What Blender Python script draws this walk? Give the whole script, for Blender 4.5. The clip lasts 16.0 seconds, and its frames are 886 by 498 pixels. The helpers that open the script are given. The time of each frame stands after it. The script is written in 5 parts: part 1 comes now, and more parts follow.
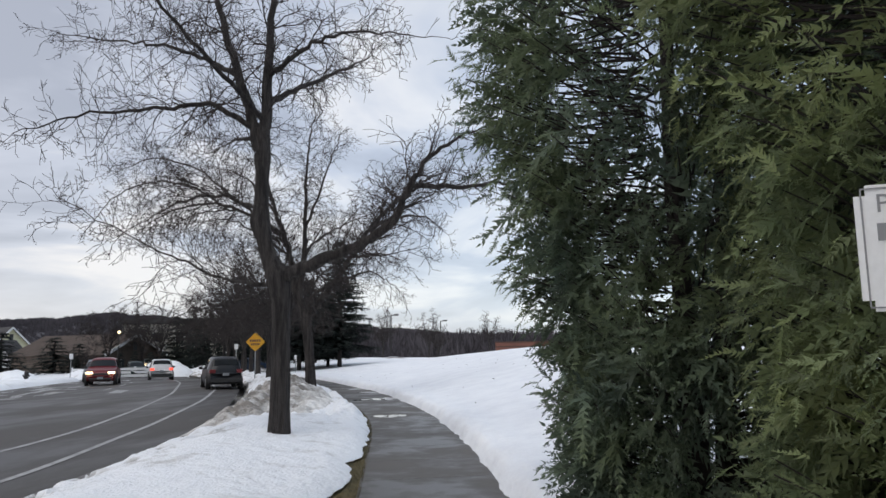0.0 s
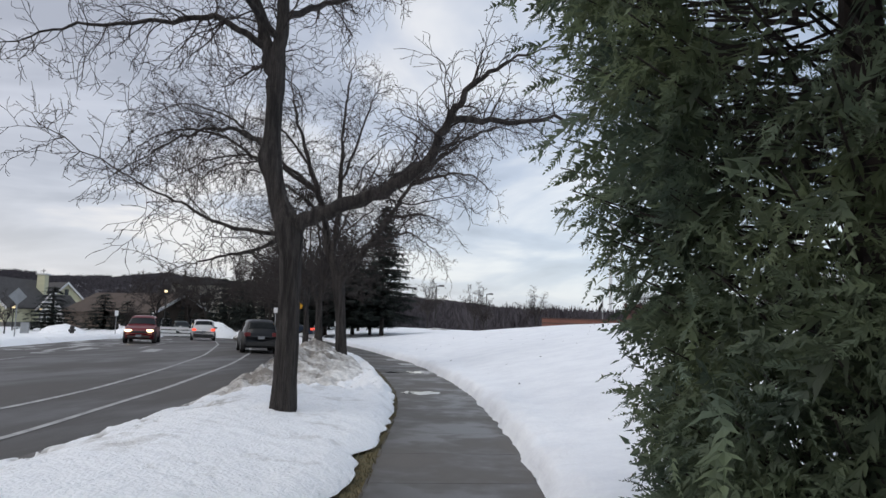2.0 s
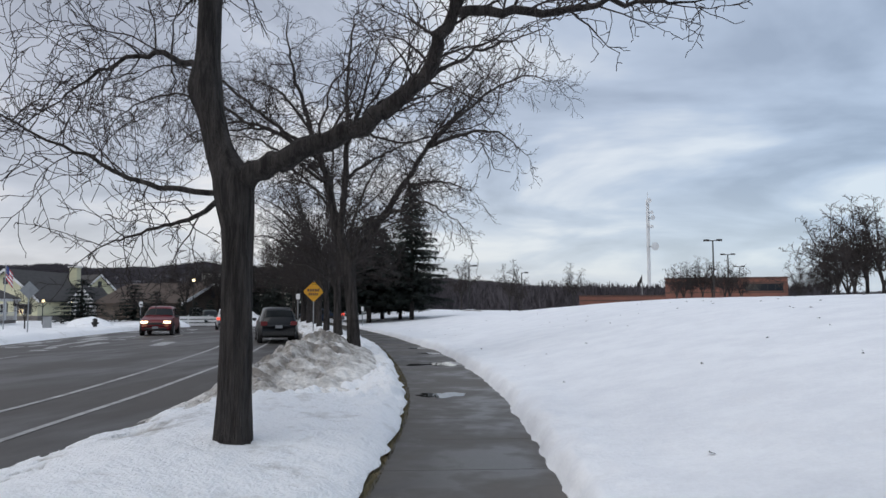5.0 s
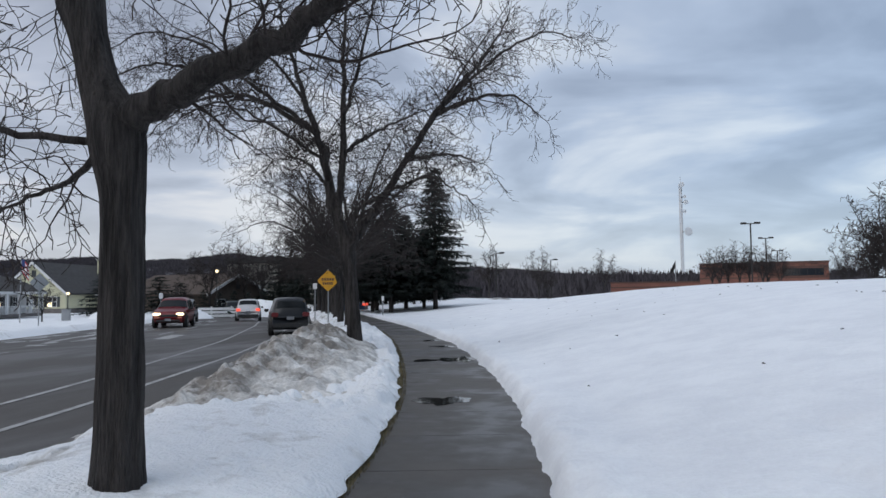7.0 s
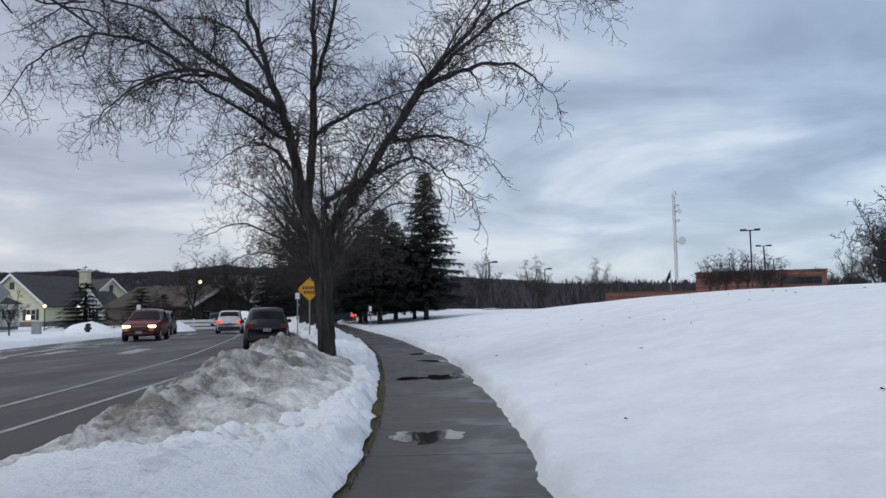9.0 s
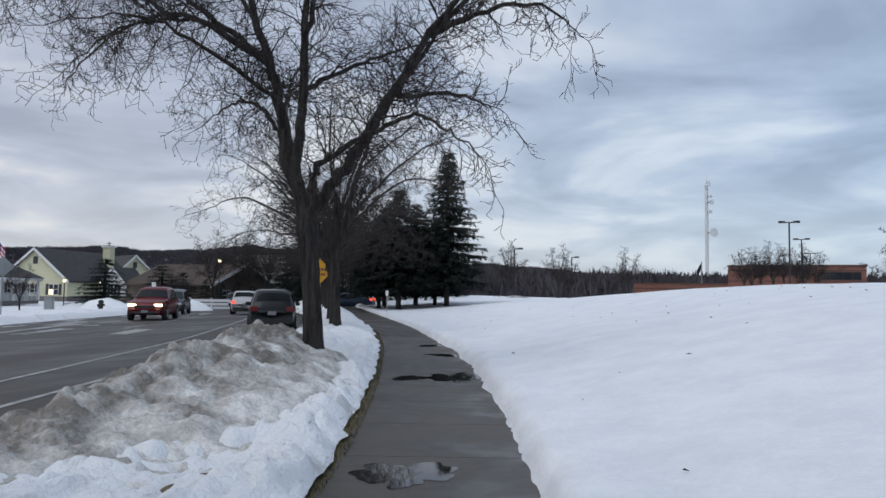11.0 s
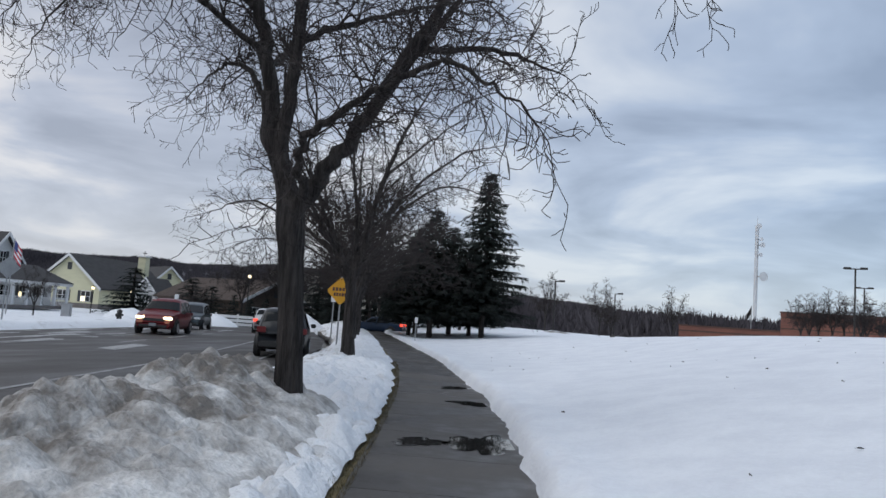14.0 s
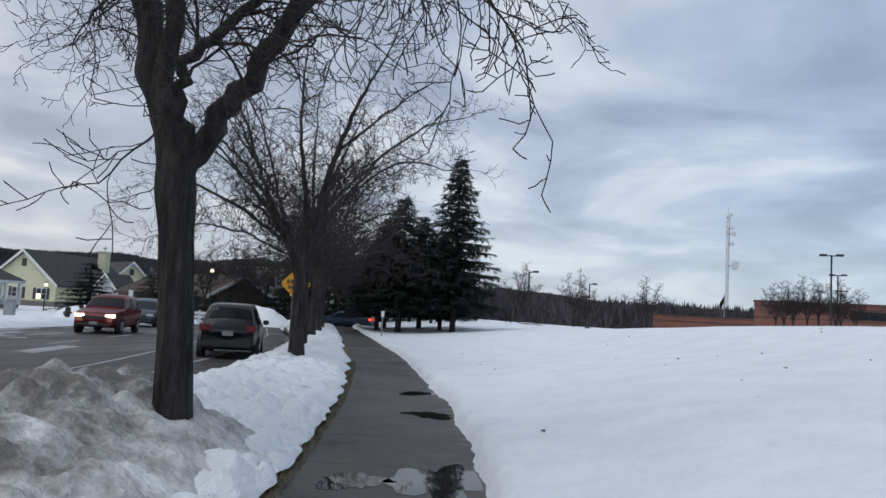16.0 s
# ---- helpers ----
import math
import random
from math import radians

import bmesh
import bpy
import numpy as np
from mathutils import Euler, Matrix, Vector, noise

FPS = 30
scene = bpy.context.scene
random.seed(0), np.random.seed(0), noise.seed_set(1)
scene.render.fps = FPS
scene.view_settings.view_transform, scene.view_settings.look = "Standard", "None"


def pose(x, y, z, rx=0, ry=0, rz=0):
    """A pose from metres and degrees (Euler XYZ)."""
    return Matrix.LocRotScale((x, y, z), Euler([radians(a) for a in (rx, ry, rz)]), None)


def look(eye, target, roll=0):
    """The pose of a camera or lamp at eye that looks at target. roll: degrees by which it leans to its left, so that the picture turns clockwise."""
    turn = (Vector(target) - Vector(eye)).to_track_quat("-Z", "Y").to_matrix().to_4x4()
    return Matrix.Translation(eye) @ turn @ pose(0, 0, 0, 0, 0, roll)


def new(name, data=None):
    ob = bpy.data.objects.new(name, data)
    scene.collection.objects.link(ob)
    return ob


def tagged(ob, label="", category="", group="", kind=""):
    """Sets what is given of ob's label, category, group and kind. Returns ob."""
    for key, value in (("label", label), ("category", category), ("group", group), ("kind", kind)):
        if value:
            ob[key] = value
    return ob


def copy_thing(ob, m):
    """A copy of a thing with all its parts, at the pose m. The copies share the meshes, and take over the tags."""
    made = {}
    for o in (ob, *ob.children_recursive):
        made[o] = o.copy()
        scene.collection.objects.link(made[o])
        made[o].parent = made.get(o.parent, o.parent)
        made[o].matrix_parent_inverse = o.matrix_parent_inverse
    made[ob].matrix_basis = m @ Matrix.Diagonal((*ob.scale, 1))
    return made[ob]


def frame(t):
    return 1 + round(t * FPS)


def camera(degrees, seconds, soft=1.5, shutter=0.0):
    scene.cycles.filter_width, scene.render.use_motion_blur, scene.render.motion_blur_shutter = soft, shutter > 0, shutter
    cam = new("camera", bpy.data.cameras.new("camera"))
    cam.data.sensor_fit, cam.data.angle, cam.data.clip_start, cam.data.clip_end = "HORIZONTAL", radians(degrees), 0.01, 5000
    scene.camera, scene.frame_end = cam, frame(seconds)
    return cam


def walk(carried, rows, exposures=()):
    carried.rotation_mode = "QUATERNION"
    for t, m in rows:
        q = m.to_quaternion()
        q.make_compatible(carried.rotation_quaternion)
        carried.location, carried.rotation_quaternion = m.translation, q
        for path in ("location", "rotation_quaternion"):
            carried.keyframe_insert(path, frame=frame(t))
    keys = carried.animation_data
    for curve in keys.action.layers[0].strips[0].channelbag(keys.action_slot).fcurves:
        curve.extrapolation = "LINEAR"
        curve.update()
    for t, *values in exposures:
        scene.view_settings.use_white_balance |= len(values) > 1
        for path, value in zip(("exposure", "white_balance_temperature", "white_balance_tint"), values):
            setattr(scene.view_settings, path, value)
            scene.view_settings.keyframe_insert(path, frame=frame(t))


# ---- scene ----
cam = camera(62.9, 16.0)
PATH = [
    (0, (0.958, -0.25, 1.506), (0.787, 1.723, 1.786), -0.9),
    (0.5, (0.888, 0.288, 1.478), (0.603, 2.245, 1.771), 1.6),
    (1, (0.915, 0.738, 1.464), (0.63, 2.703, 1.702), 2.8),
    (1.5, (0.93, 1.235, 1.469), (0.631, 3.202, 1.673), 3.4),
    (2, (0.864, 1.872, 1.468), (0.558, 3.838, 1.674), 1.7),
    (2.5, (0.81, 2.387, 1.489), (0.302, 4.313, 1.67), 1.9),
    (3, (0.745, 2.88, 1.474), (0.269, 4.817, 1.621), 1.7),
    (3.5, (0.732, 3.481, 1.499), (0.312, 5.43, 1.651), 0.3),
    (4, (0.648, 4.012, 1.469), (0.214, 5.959, 1.615), 0.3),
    (4.2, (0.584, 4.21, 1.492), (0.188, 6.164, 1.646), 0.0),
    (6.5, (0.74, 6.37, 1.574), (0.303, 8.317, 1.706), -0.4),
    (7, (0.649, 7.04, 1.536), (0.17, 8.978, 1.658), -0.6),
    (7.5, (0.556, 7.644, 1.427), (0.043, 9.573, 1.554), -0.4),
    (8, (0.399, 8.304, 1.435), (-0.101, 10.234, 1.588), -0.3),
    (8.5, (0.266, 8.839, 1.415), (-0.337, 10.74, 1.569), 1.0),
    (9, (0.13, 9.477, 1.425), (-0.327, 11.418, 1.578), -0.9),
    (11.3, (-0.136, 11.95, 1.475), (-0.701, 13.866, 1.583), 1.6),
    (11.5, (-0.197, 12.171, 1.482), (-0.81, 14.071, 1.602), 1.8),
    (12, (-0.419, 12.814, 1.474), (-1.112, 14.686, 1.603), 2.2),
    (12.5, (-0.598, 13.482, 1.437), (-1.175, 15.392, 1.578), 1.1),
    (13, (-0.674, 13.882, 1.475), (-1.25, 15.79, 1.645), 2.9),
    (13.5, (-0.775, 14.388, 1.483), (-1.34, 16.296, 1.682), 3.1),
    (14, (-0.878, 14.913, 1.484), (-1.512, 16.8, 1.672), 4.1),
    (14.5, (-0.992, 15.379, 1.51), (-1.704, 17.239, 1.693), 3.4),
    (15, (-1.036, 15.994, 1.471), (-1.69, 17.874, 1.669), 2.6),
    (15.5, (-1.167, 16.527, 1.475), (-1.788, 18.419, 1.657), 3.5),
    (16, (-1.285, 17.133, 1.523), (-1.849, 19.044, 1.696), 3.3),
]
walk(cam, [(t, look(eye, target, roll)) for t, eye, target, roll in PATH],
     exposures=[(0, 0.06, 6600, 10), (2.0, 0.0, 6600, 10), (4.2, -0.05, 6600, 10), (6.3, -0.22, 6200, 9), (16, -0.22, 6200, 9)])

# ---- world, sun, exposure ----
scene.view_settings.exposure = 0.0
world = bpy.data.worlds.new("overcast")
scene.world = world
world.use_nodes = True


def build_sky():
    nt = world.node_tree
    nt.nodes.clear()
    N = nt.nodes.new
    L = nt.links.new
    out, bg, sky = N("ShaderNodeOutputWorld"), N("ShaderNodeBackground"), N("ShaderNodeTexSky")
    sky.sky_type, sky.sun_disc = "NISHITA", False
    sky.sun_elevation, sky.sun_rotation = radians(20), radians(200)
    tc, sep = N("ShaderNodeTexCoord"), N("ShaderNodeSeparateXYZ")
    L(tc.outputs["Generated"], sep.inputs[0])
    # clouds lie on a flat deck: divide the direction by its height
    up = N("ShaderNodeMath"); up.operation = "ADD"; up.inputs[1].default_value = 0.20
    mx = N("ShaderNodeMath"); mx.operation = "MAXIMUM"; mx.inputs[1].default_value = 0.0
    L(sep.outputs["Z"], mx.inputs[0]); L(mx.outputs[0], up.inputs[0])
    dx = N("ShaderNodeMath"); dx.operation = "DIVIDE"
    dy = N("ShaderNodeMath"); dy.operation = "DIVIDE"
    L(sep.outputs["X"], dx.inputs[0]); L(up.outputs[0], dx.inputs[1])
    L(sep.outputs["Y"], dy.inputs[0]); L(up.outputs[0], dy.inputs[1])
    com = N("ShaderNodeCombineXYZ")
    L(dx.outputs[0], com.inputs[0]); L(dy.outputs[0], com.inputs[1])
    big, fine = N("ShaderNodeTexNoise"), N("ShaderNodeTexNoise")
    big.inputs["Scale"].default_value, big.inputs["Detail"].default_value, big.inputs["Roughness"].default_value = 1.15, 6, 0.5
    big.inputs["Distortion"].default_value = 0.5
    fine.inputs["Scale"].default_value, fine.inputs["Detail"].default_value = 2.6, 4
    L(com.outputs[0], big.inputs["Vector"]); L(com.outputs[0], fine.inputs["Vector"])
    add = N("ShaderNodeMath"); add.operation = "MULTIPLY_ADD"; add.inputs[1].default_value = 0.2
    L(fine.outputs[0], add.inputs[0]); L(big.outputs[0], add.inputs[2])
    ramp = N("ShaderNodeValToRGB")
    e = ramp.color_ramp.elements
    e[0].position, e[0].color = 0.49, (0.36, 0.405, 0.50, 1)
    e[1].position, e[1].color = 0.70, (0.74, 0.76, 0.80, 1)
    mid = e.new(0.59); mid.color = (0.49, 0.545, 0.655, 1)
    L(add.outputs[0], ramp.inputs[0])
    # thinner, brighter cloud low over the skyline
    low = N("ShaderNodeMapRange")
    low.inputs["From Min"].default_value, low.inputs["From Max"].default_value = 0.16, 0.02
    L(sep.outputs["Z"], low.inputs["Value"])
    glow = N("ShaderNodeMixRGB"); glow.inputs[2].default_value = (0.66, 0.70, 0.77, 1)
    half = N("ShaderNodeMath"); half.operation = "MULTIPLY"; half.inputs[1].default_value = 0.55
    L(low.outputs[0], half.inputs[0]); L(half.outputs[0], glow.inputs[0]); L(ramp.outputs[0], glow.inputs[1])
    veil = N("ShaderNodeMixRGB"); veil.blend_type = "ADD"; veil.inputs[0].default_value = 0.02
    L(glow.outputs[0], veil.inputs[1]); L(sky.outputs[0], veil.inputs[2])
    # grey cloud over the road, bluer breaks over the open field
    side = N("ShaderNodeMapRange")
    side.inputs["From Min"].default_value, side.inputs["From Max"].default_value = -0.65, 0.45
    tint, dim = N("ShaderNodeMixRGB"), N("ShaderNodeMixRGB")
    tint.inputs[1].default_value, tint.inputs[2].default_value = (1.12, 1.05, 1.0, 1), (0.88, 0.955, 1.01, 1)
    dim.blend_type = "MULTIPLY"; dim.inputs[0].default_value = 1.0
    L(sep.outputs["X"], side.inputs["Value"]); L(side.outputs[0], tint.inputs[0])
    L(veil.outputs[0], dim.inputs[1]); L(tint.outputs[0], dim.inputs[2])
    L(dim.outputs[0], bg.inputs["Color"])
    bg.inputs["Strength"].default_value = 1.0
    L(bg.outputs[0], out.inputs[0])


build_sky()
sun = new("sun", bpy.data.lights.new("sun", "SUN"))
sun.data.energy, sun.data.angle, sun.data.color = 1.0, radians(40), (1, 0.97, 0.93)
sun.matrix_world = look((0, 0, 60), (14, 30, 0))

# ---- materials ----


def material(name, base, rough=0.7, vary=0.25, scale=4.0, fine=40.0, bump=0.3, metal=0.0, second=None, spots=0.5, stretch=(1, 1, 1), dist=0.02, spec=0.5, island=False, coat=0.0, wet=None, through_light=0.0, stain_shade="", soft_edge=0.15):
    """A surface with variation at two scales: broad patches between base and second, fine grain, and relief."""
    m = bpy.data.materials.new(name)
    m.use_nodes = True
    nt = m.node_tree
    b = nt.nodes["Principled BSDF"]
    b.inputs["Roughness"].default_value, b.inputs["Metallic"].default_value = rough, metal
    b.inputs["Specular IOR Level"].default_value = spec
    b.inputs["Coat Weight"].default_value = coat
    N, L = nt.nodes.new, nt.links.new
    tc, mp = N("ShaderNodeTexCoord"), N("ShaderNodeMapping")
    mp.inputs["Scale"].default_value = stretch
    L(tc.outputs["Object"], mp.inputs[0])
    n1, n2 = N("ShaderNodeTexNoise"), N("ShaderNodeTexNoise")
    n1.inputs["Scale"].default_value, n1.inputs["Detail"].default_value = scale, 6
    n2.inputs["Scale"].default_value, n2.inputs["Detail"].default_value = fine, 4
    L(mp.outputs[0], n1.inputs["Vector"]); L(mp.outputs[0], n2.inputs["Vector"])
    second = second or tuple(c * (1 - vary) for c in base)
    ramp = N("ShaderNodeValToRGB")
    e = ramp.color_ramp.elements
    e[0].position, e[1].position = max(0.0, spots - soft_edge), min(1.0, spots + soft_edge)
    e[0].color, e[1].color = (*second, 1), (*base, 1)
    n3, brk = N("ShaderNodeTexNoise"), N("ShaderNodeMath")
    n3.inputs["Scale"].default_value, n3.inputs["Detail"].default_value = scale * 5.3, 5
    brk.operation = "MULTIPLY_ADD"; brk.inputs[1].default_value = 0.45
    off = N("ShaderNodeMath"); off.operation = "SUBTRACT"; off.inputs[1].default_value = 0.225
    L(mp.outputs[0], n3.inputs["Vector"]); L(n3.outputs[0], brk.inputs[0]); L(n1.outputs[0], brk.inputs[2])
    L(brk.outputs[0], off.inputs[0]); L(off.outputs[0], ramp.inputs[0])
    mul = N("ShaderNodeMixRGB"); mul.blend_type = "MULTIPLY"; mul.inputs[0].default_value = min(1.0, vary * 2)
    L(ramp.outputs[0], mul.inputs[1])
    g = N("ShaderNodeMapRange")
    g.inputs["From Min"].default_value, g.inputs["From Max"].default_value = 0.3, 0.7
    g.inputs["To Min"].default_value, g.inputs["To Max"].default_value = 0.6, 1.1
    L(n2.outputs[0], g.inputs["Value"]); L(g.outputs[0], mul.inputs[2])
    last = mul.outputs[0]
    if island:
        geo, isl, r = N("ShaderNodeNewGeometry"), N("ShaderNodeMixRGB"), N("ShaderNodeMapRange")
        isl.blend_type = "MULTIPLY"; isl.inputs[0].default_value = 1.0
        r.inputs["To Min"].default_value, r.inputs["To Max"].default_value = 0.6, 1.35
        L(geo.outputs["Random Per Island"], r.inputs["Value"]); L(last, isl.inputs[1]); L(r.outputs[0], isl.inputs[2])
        last = isl.outputs[0]
    L(last, b.inputs["Base Color"])
    if wet is not None:
        wr = N("ShaderNodeMapRange")
        wr.inputs["From Min"].default_value, wr.inputs["From Max"].default_value = 0.38, 0.6
        wr.inputs["To Min"].default_value, wr.inputs["To Max"].default_value = wet, rough
        L(off.outputs[0], wr.inputs["Value"]); L(wr.outputs[0], b.inputs["Roughness"])
    if stain_shade:
        at, st = N("ShaderNodeAttribute"), N("ShaderNodeMath")
        at.attribute_name = stain_shade
        st.operation = "MULTIPLY_ADD"; st.inputs[1].default_value = -0.33
        L(at.outputs["Fac"], st.inputs[0]); L(off.outputs[0], st.inputs[2]); L(st.outputs[0], ramp.inputs[0])
    if through_light:
        tr, mixs = N("ShaderNodeBsdfTranslucent"), N("ShaderNodeMixShader")
        mixs.inputs[0].default_value = through_light
        L(last, tr.inputs["Color"]); L(b.outputs[0], mixs.inputs[1]); L(tr.outputs[0], mixs.inputs[2])
        L(mixs.outputs[0], nt.nodes["Material Output"].inputs["Surface"])
    if bump:
        bp = N("ShaderNodeBump")
        bp.inputs["Strength"].default_value, bp.inputs["Distance"].default_value = bump, dist
        sm = N("ShaderNodeMath"); sm.operation = "MULTIPLY_ADD"; sm.inputs[1].default_value = 2.0
        L(n3.outputs[0], sm.inputs[0]); L(n2.outputs[0], sm.inputs[2])
        L(sm.outputs[0], bp.inputs["Height"]); L(bp.outputs[0], b.inputs["Normal"])
    return m


def plain(name, base, rough=0.5, metal=0.0, emit=0.0, alpha=1.0):
    m = bpy.data.materials.new(name)
    m.use_nodes = True
    b = m.node_tree.nodes["Principled BSDF"]
    b.inputs["Base Color"].default_value = (*base, 1)
    b.inputs["Roughness"].default_value, b.inputs["Metallic"].default_value = rough, metal
    if emit:
        b.inputs["Emission Color"].default_value, b.inputs["Emission Strength"].default_value = (*base, 1), emit
    return m


SNOW = material("snow", (0.88, 0.90, 0.93), 0.6, 0.05, 1.3, 26, 0.4, second=(0.80, 0.82, 0.86), dist=0.03, spec=0.3)
# second colour soils the road edge and stands in for shade in pits
VERGE_SNOW = material("verge_snow", (0.87, 0.89, 0.92), 0.6, 0.07, 1.1, 30, 0.8, second=(0.40, 0.385, 0.365), spots=0.27, dist=0.04, spec=0.3, stain_shade="dirt_and_shade")
DIRTY_SNOW = material("dirty_snow", (0.85, 0.835, 0.815), 0.7, 0.22, 2.6, 30, 0.7, second=(0.22, 0.20, 0.18), spots=0.38, dist=0.035, spec=0.3, stain_shade="dirt_and_shade", soft_edge=0.24)
ASPHALT = material("asphalt", (0.074, 0.068, 0.064), 0.7, 0.3, 0.3, 120, 0.25, second=(0.044, 0.041, 0.039), dist=0.006, stretch=(1, 0.3, 1), wet=0.45, spec=0.35)
CONCRETE = material("damp_concrete", (0.112, 0.102, 0.092), 0.65, 0.25, 0.7, 90, 0.25, second=(0.058, 0.053, 0.048), dist=0.004, wet=0.34, spec=0.4)
PUDDLE = plain("puddle_water", (0.025, 0.024, 0.023), 0.03)
PUDDLE.node_tree.nodes["Principled BSDF"].inputs["Specular IOR Level"].default_value = 0.3
PAINT = material("worn_road_paint", (0.42, 0.42, 0.42), 0.7, 0.3, 3, 60, 0.1, second=(0.22, 0.22, 0.22), spots=0.45)
GRASS = material("dead_grass", (0.20, 0.155, 0.075), 0.9, 0.4, 6, 70, 0.8, second=(0.085, 0.08, 0.04), island=True)
EARTH = material("winter_ground", (0.62, 0.64, 0.67), 0.8, 0.2, 0.05, 2, 0.3, second=(0.30, 0.28, 0.24), spots=0.42)
BARK = material("grey_furrowed_bark", (0.085, 0.073, 0.068), 0.9, 0.4, 13, 60, 1.0, second=(0.022, 0.018, 0.017), stretch=(1, 1, 0.10), dist=0.06)
TWIG = material("dark_twig", (0.042, 0.033, 0.031), 0.9, 0.3, 3, 30, 0.3)
CEDAR = material("cedar_green", (0.165, 0.205, 0.115), 0.5, 0.15, 1.1, 8, 0.0, second=(0.11, 0.15, 0.115), island=True, spec=0.35, through_light=0.5)
CEDAR_LIGHT = material("cedar_olive", (0.27, 0.31, 0.14), 0.5, 0.15, 1.1, 8, 0.0, second=(0.19, 0.24, 0.13), island=True, spec=0.35, through_light=0.5)
CEDAR_BROWN = material("cedar_bronze", (0.27, 0.24, 0.09), 0.5, 0.15, 1.3, 8, 0.0, second=(0.19, 0.215, 0.09), island=True, spec=0.35, through_light=0.5)
SPRUCE = material("spruce_needles", (0.040, 0.050, 0.044), 0.85, 0.3, 1, 10, 0.2, second=(0.014, 0.019, 0.018), island=True, spec=0.2)
WOODS_FLOOR = material("dark_woods_floor", (0.15, 0.148, 0.16), 0.95, 0.3, 0.03, 0.2, 0.0, second=(0.062, 0.058, 0.066), spec=0.1)
# distance haze is put into this colour: lifted and cooled greys
WOODS = material("bare_woods", (0.105, 0.096, 0.105), 0.95, 0.2, 0.02, 0.4, 0.0, second=(0.066, 0.06, 0.069), island=True, spec=0.1)

# ---- helpers ----


def part(name, bm, mat, parent=None, label=""):
    """One mesh object from a bmesh, or from (verts, faces)."""
    me = bpy.data.meshes.new(name)
    if isinstance(bm, bmesh.types.BMesh):
        bm.to_mesh(me)
        bm.free()
    else:
        me.from_pydata(bm[0], [], bm[1])
    me.materials.append(mat)
    ob = new(name, me)
    if parent:
        ob.parent = parent
    if label:
        ob["label"] = label
    return ob


def smooth(ob):
    ob.data.polygons.foreach_set("use_smooth", [True] * len(ob.data.polygons))
    return ob


def box(bm, x0, x1, y0, y1, z0, z1, bevel=0.0):
    g = bmesh.ops.create_cube(bm, size=1, matrix=Matrix.Translation(((x0 + x1) / 2, (y0 + y1) / 2, (z0 + z1) / 2)) @ Matrix.Diagonal((x1 - x0, y1 - y0, z1 - z0, 1)))
    if bevel:
        edges = list({e for v in g["verts"] for e in v.link_edges})
        bmesh.ops.bevel(bm, geom=edges, offset=bevel, segments=2, affect="EDGES")
    return bm


def cyl(bm, a, b, r0, r1=None, n=10):
    a, b = Vector(a), Vector(b)
    d = b - a
    m = Matrix.Translation((a + b) / 2) @ d.to_track_quat("Z", "Y").to_matrix().to_4x4()
    bmesh.ops.create_cone(bm, cap_ends=True, segments=n, radius1=r0, radius2=r0 if r1 is None else r1, depth=d.length, matrix=m)
    return bm


def lattice(shape_seed):
    return np.random.RandomState(shape_seed).rand(256, 256)


LAT = [lattice(k) for k in range(6)]


def vnoise(x, y, k=0):
    """Smooth value noise, 0 to 1, one lattice cell a unit."""
    x, y = np.asarray(x, float), np.asarray(y, float)
    i, j = np.floor(x).astype(int), np.floor(y).astype(int)
    u, v = x - i, y - j
    u, v = u * u * (3 - 2 * u), v * v * (3 - 2 * v)
    t = LAT[k % 6]
    a, b = t[i % 256, j % 256], t[(i + 1) % 256, j % 256]
    c, d = t[i % 256, (j + 1) % 256], t[(i + 1) % 256, (j + 1) % 256]
    return (a * (1 - u) + b * u) * (1 - v) + (c * (1 - u) + d * u) * v


def fbm(x, y, k=0, octaves=4):
    s, amp, tot = 0.0, 1.0, 0.0
    for o in range(octaves):
        s = s + amp * vnoise(np.asarray(x) * 2 ** o + 17.3 * o, np.asarray(y) * 2 ** o + 5.1 * o, k + o)
        tot += amp
        amp *= 0.5
    return s / tot


def billow(x, y, k=0):
    """Rounded lumps with creases between them, 0 to 1."""
    wx, wy = x + 0.5 * vnoise(x * 0.8 + 3, y * 0.8, k + 1), y + 0.5 * vnoise(x * 0.8, y * 0.8 + 8, k + 2)
    return 1 - (1 - np.abs(2 * vnoise(wx, wy, k) - 1)) ** 1.6


def sstep(a, b, x):
    t = np.clip((np.asarray(x, float) - a) / (b - a), 0, 1)
    return t * t * (3 - 2 * t)


def curve_of(ys, xs, width=4.0):
    """x as a smooth function of y through a few plan points."""
    g = np.arange(-60, 260, 0.5)
    first, last = (xs[1] - xs[0]) / (ys[1] - ys[0]), (xs[-1] - xs[-2]) / (ys[-1] - ys[-2])
    v = np.interp(g, ys, xs)
    v = np.where(g < ys[0], xs[0] + first * (g - ys[0]), np.where(g > ys[-1], xs[-1] + last * (g - ys[-1]), v))
    k = int(width / 0.5) | 1
    w = np.hanning(k + 2)[1:-1]
    w /= w.sum()
    v = np.convolve(np.pad(v, k // 2, mode="reflect", reflect_type="odd"), w, "valid")
    return lambda y: np.interp(y, g, v)


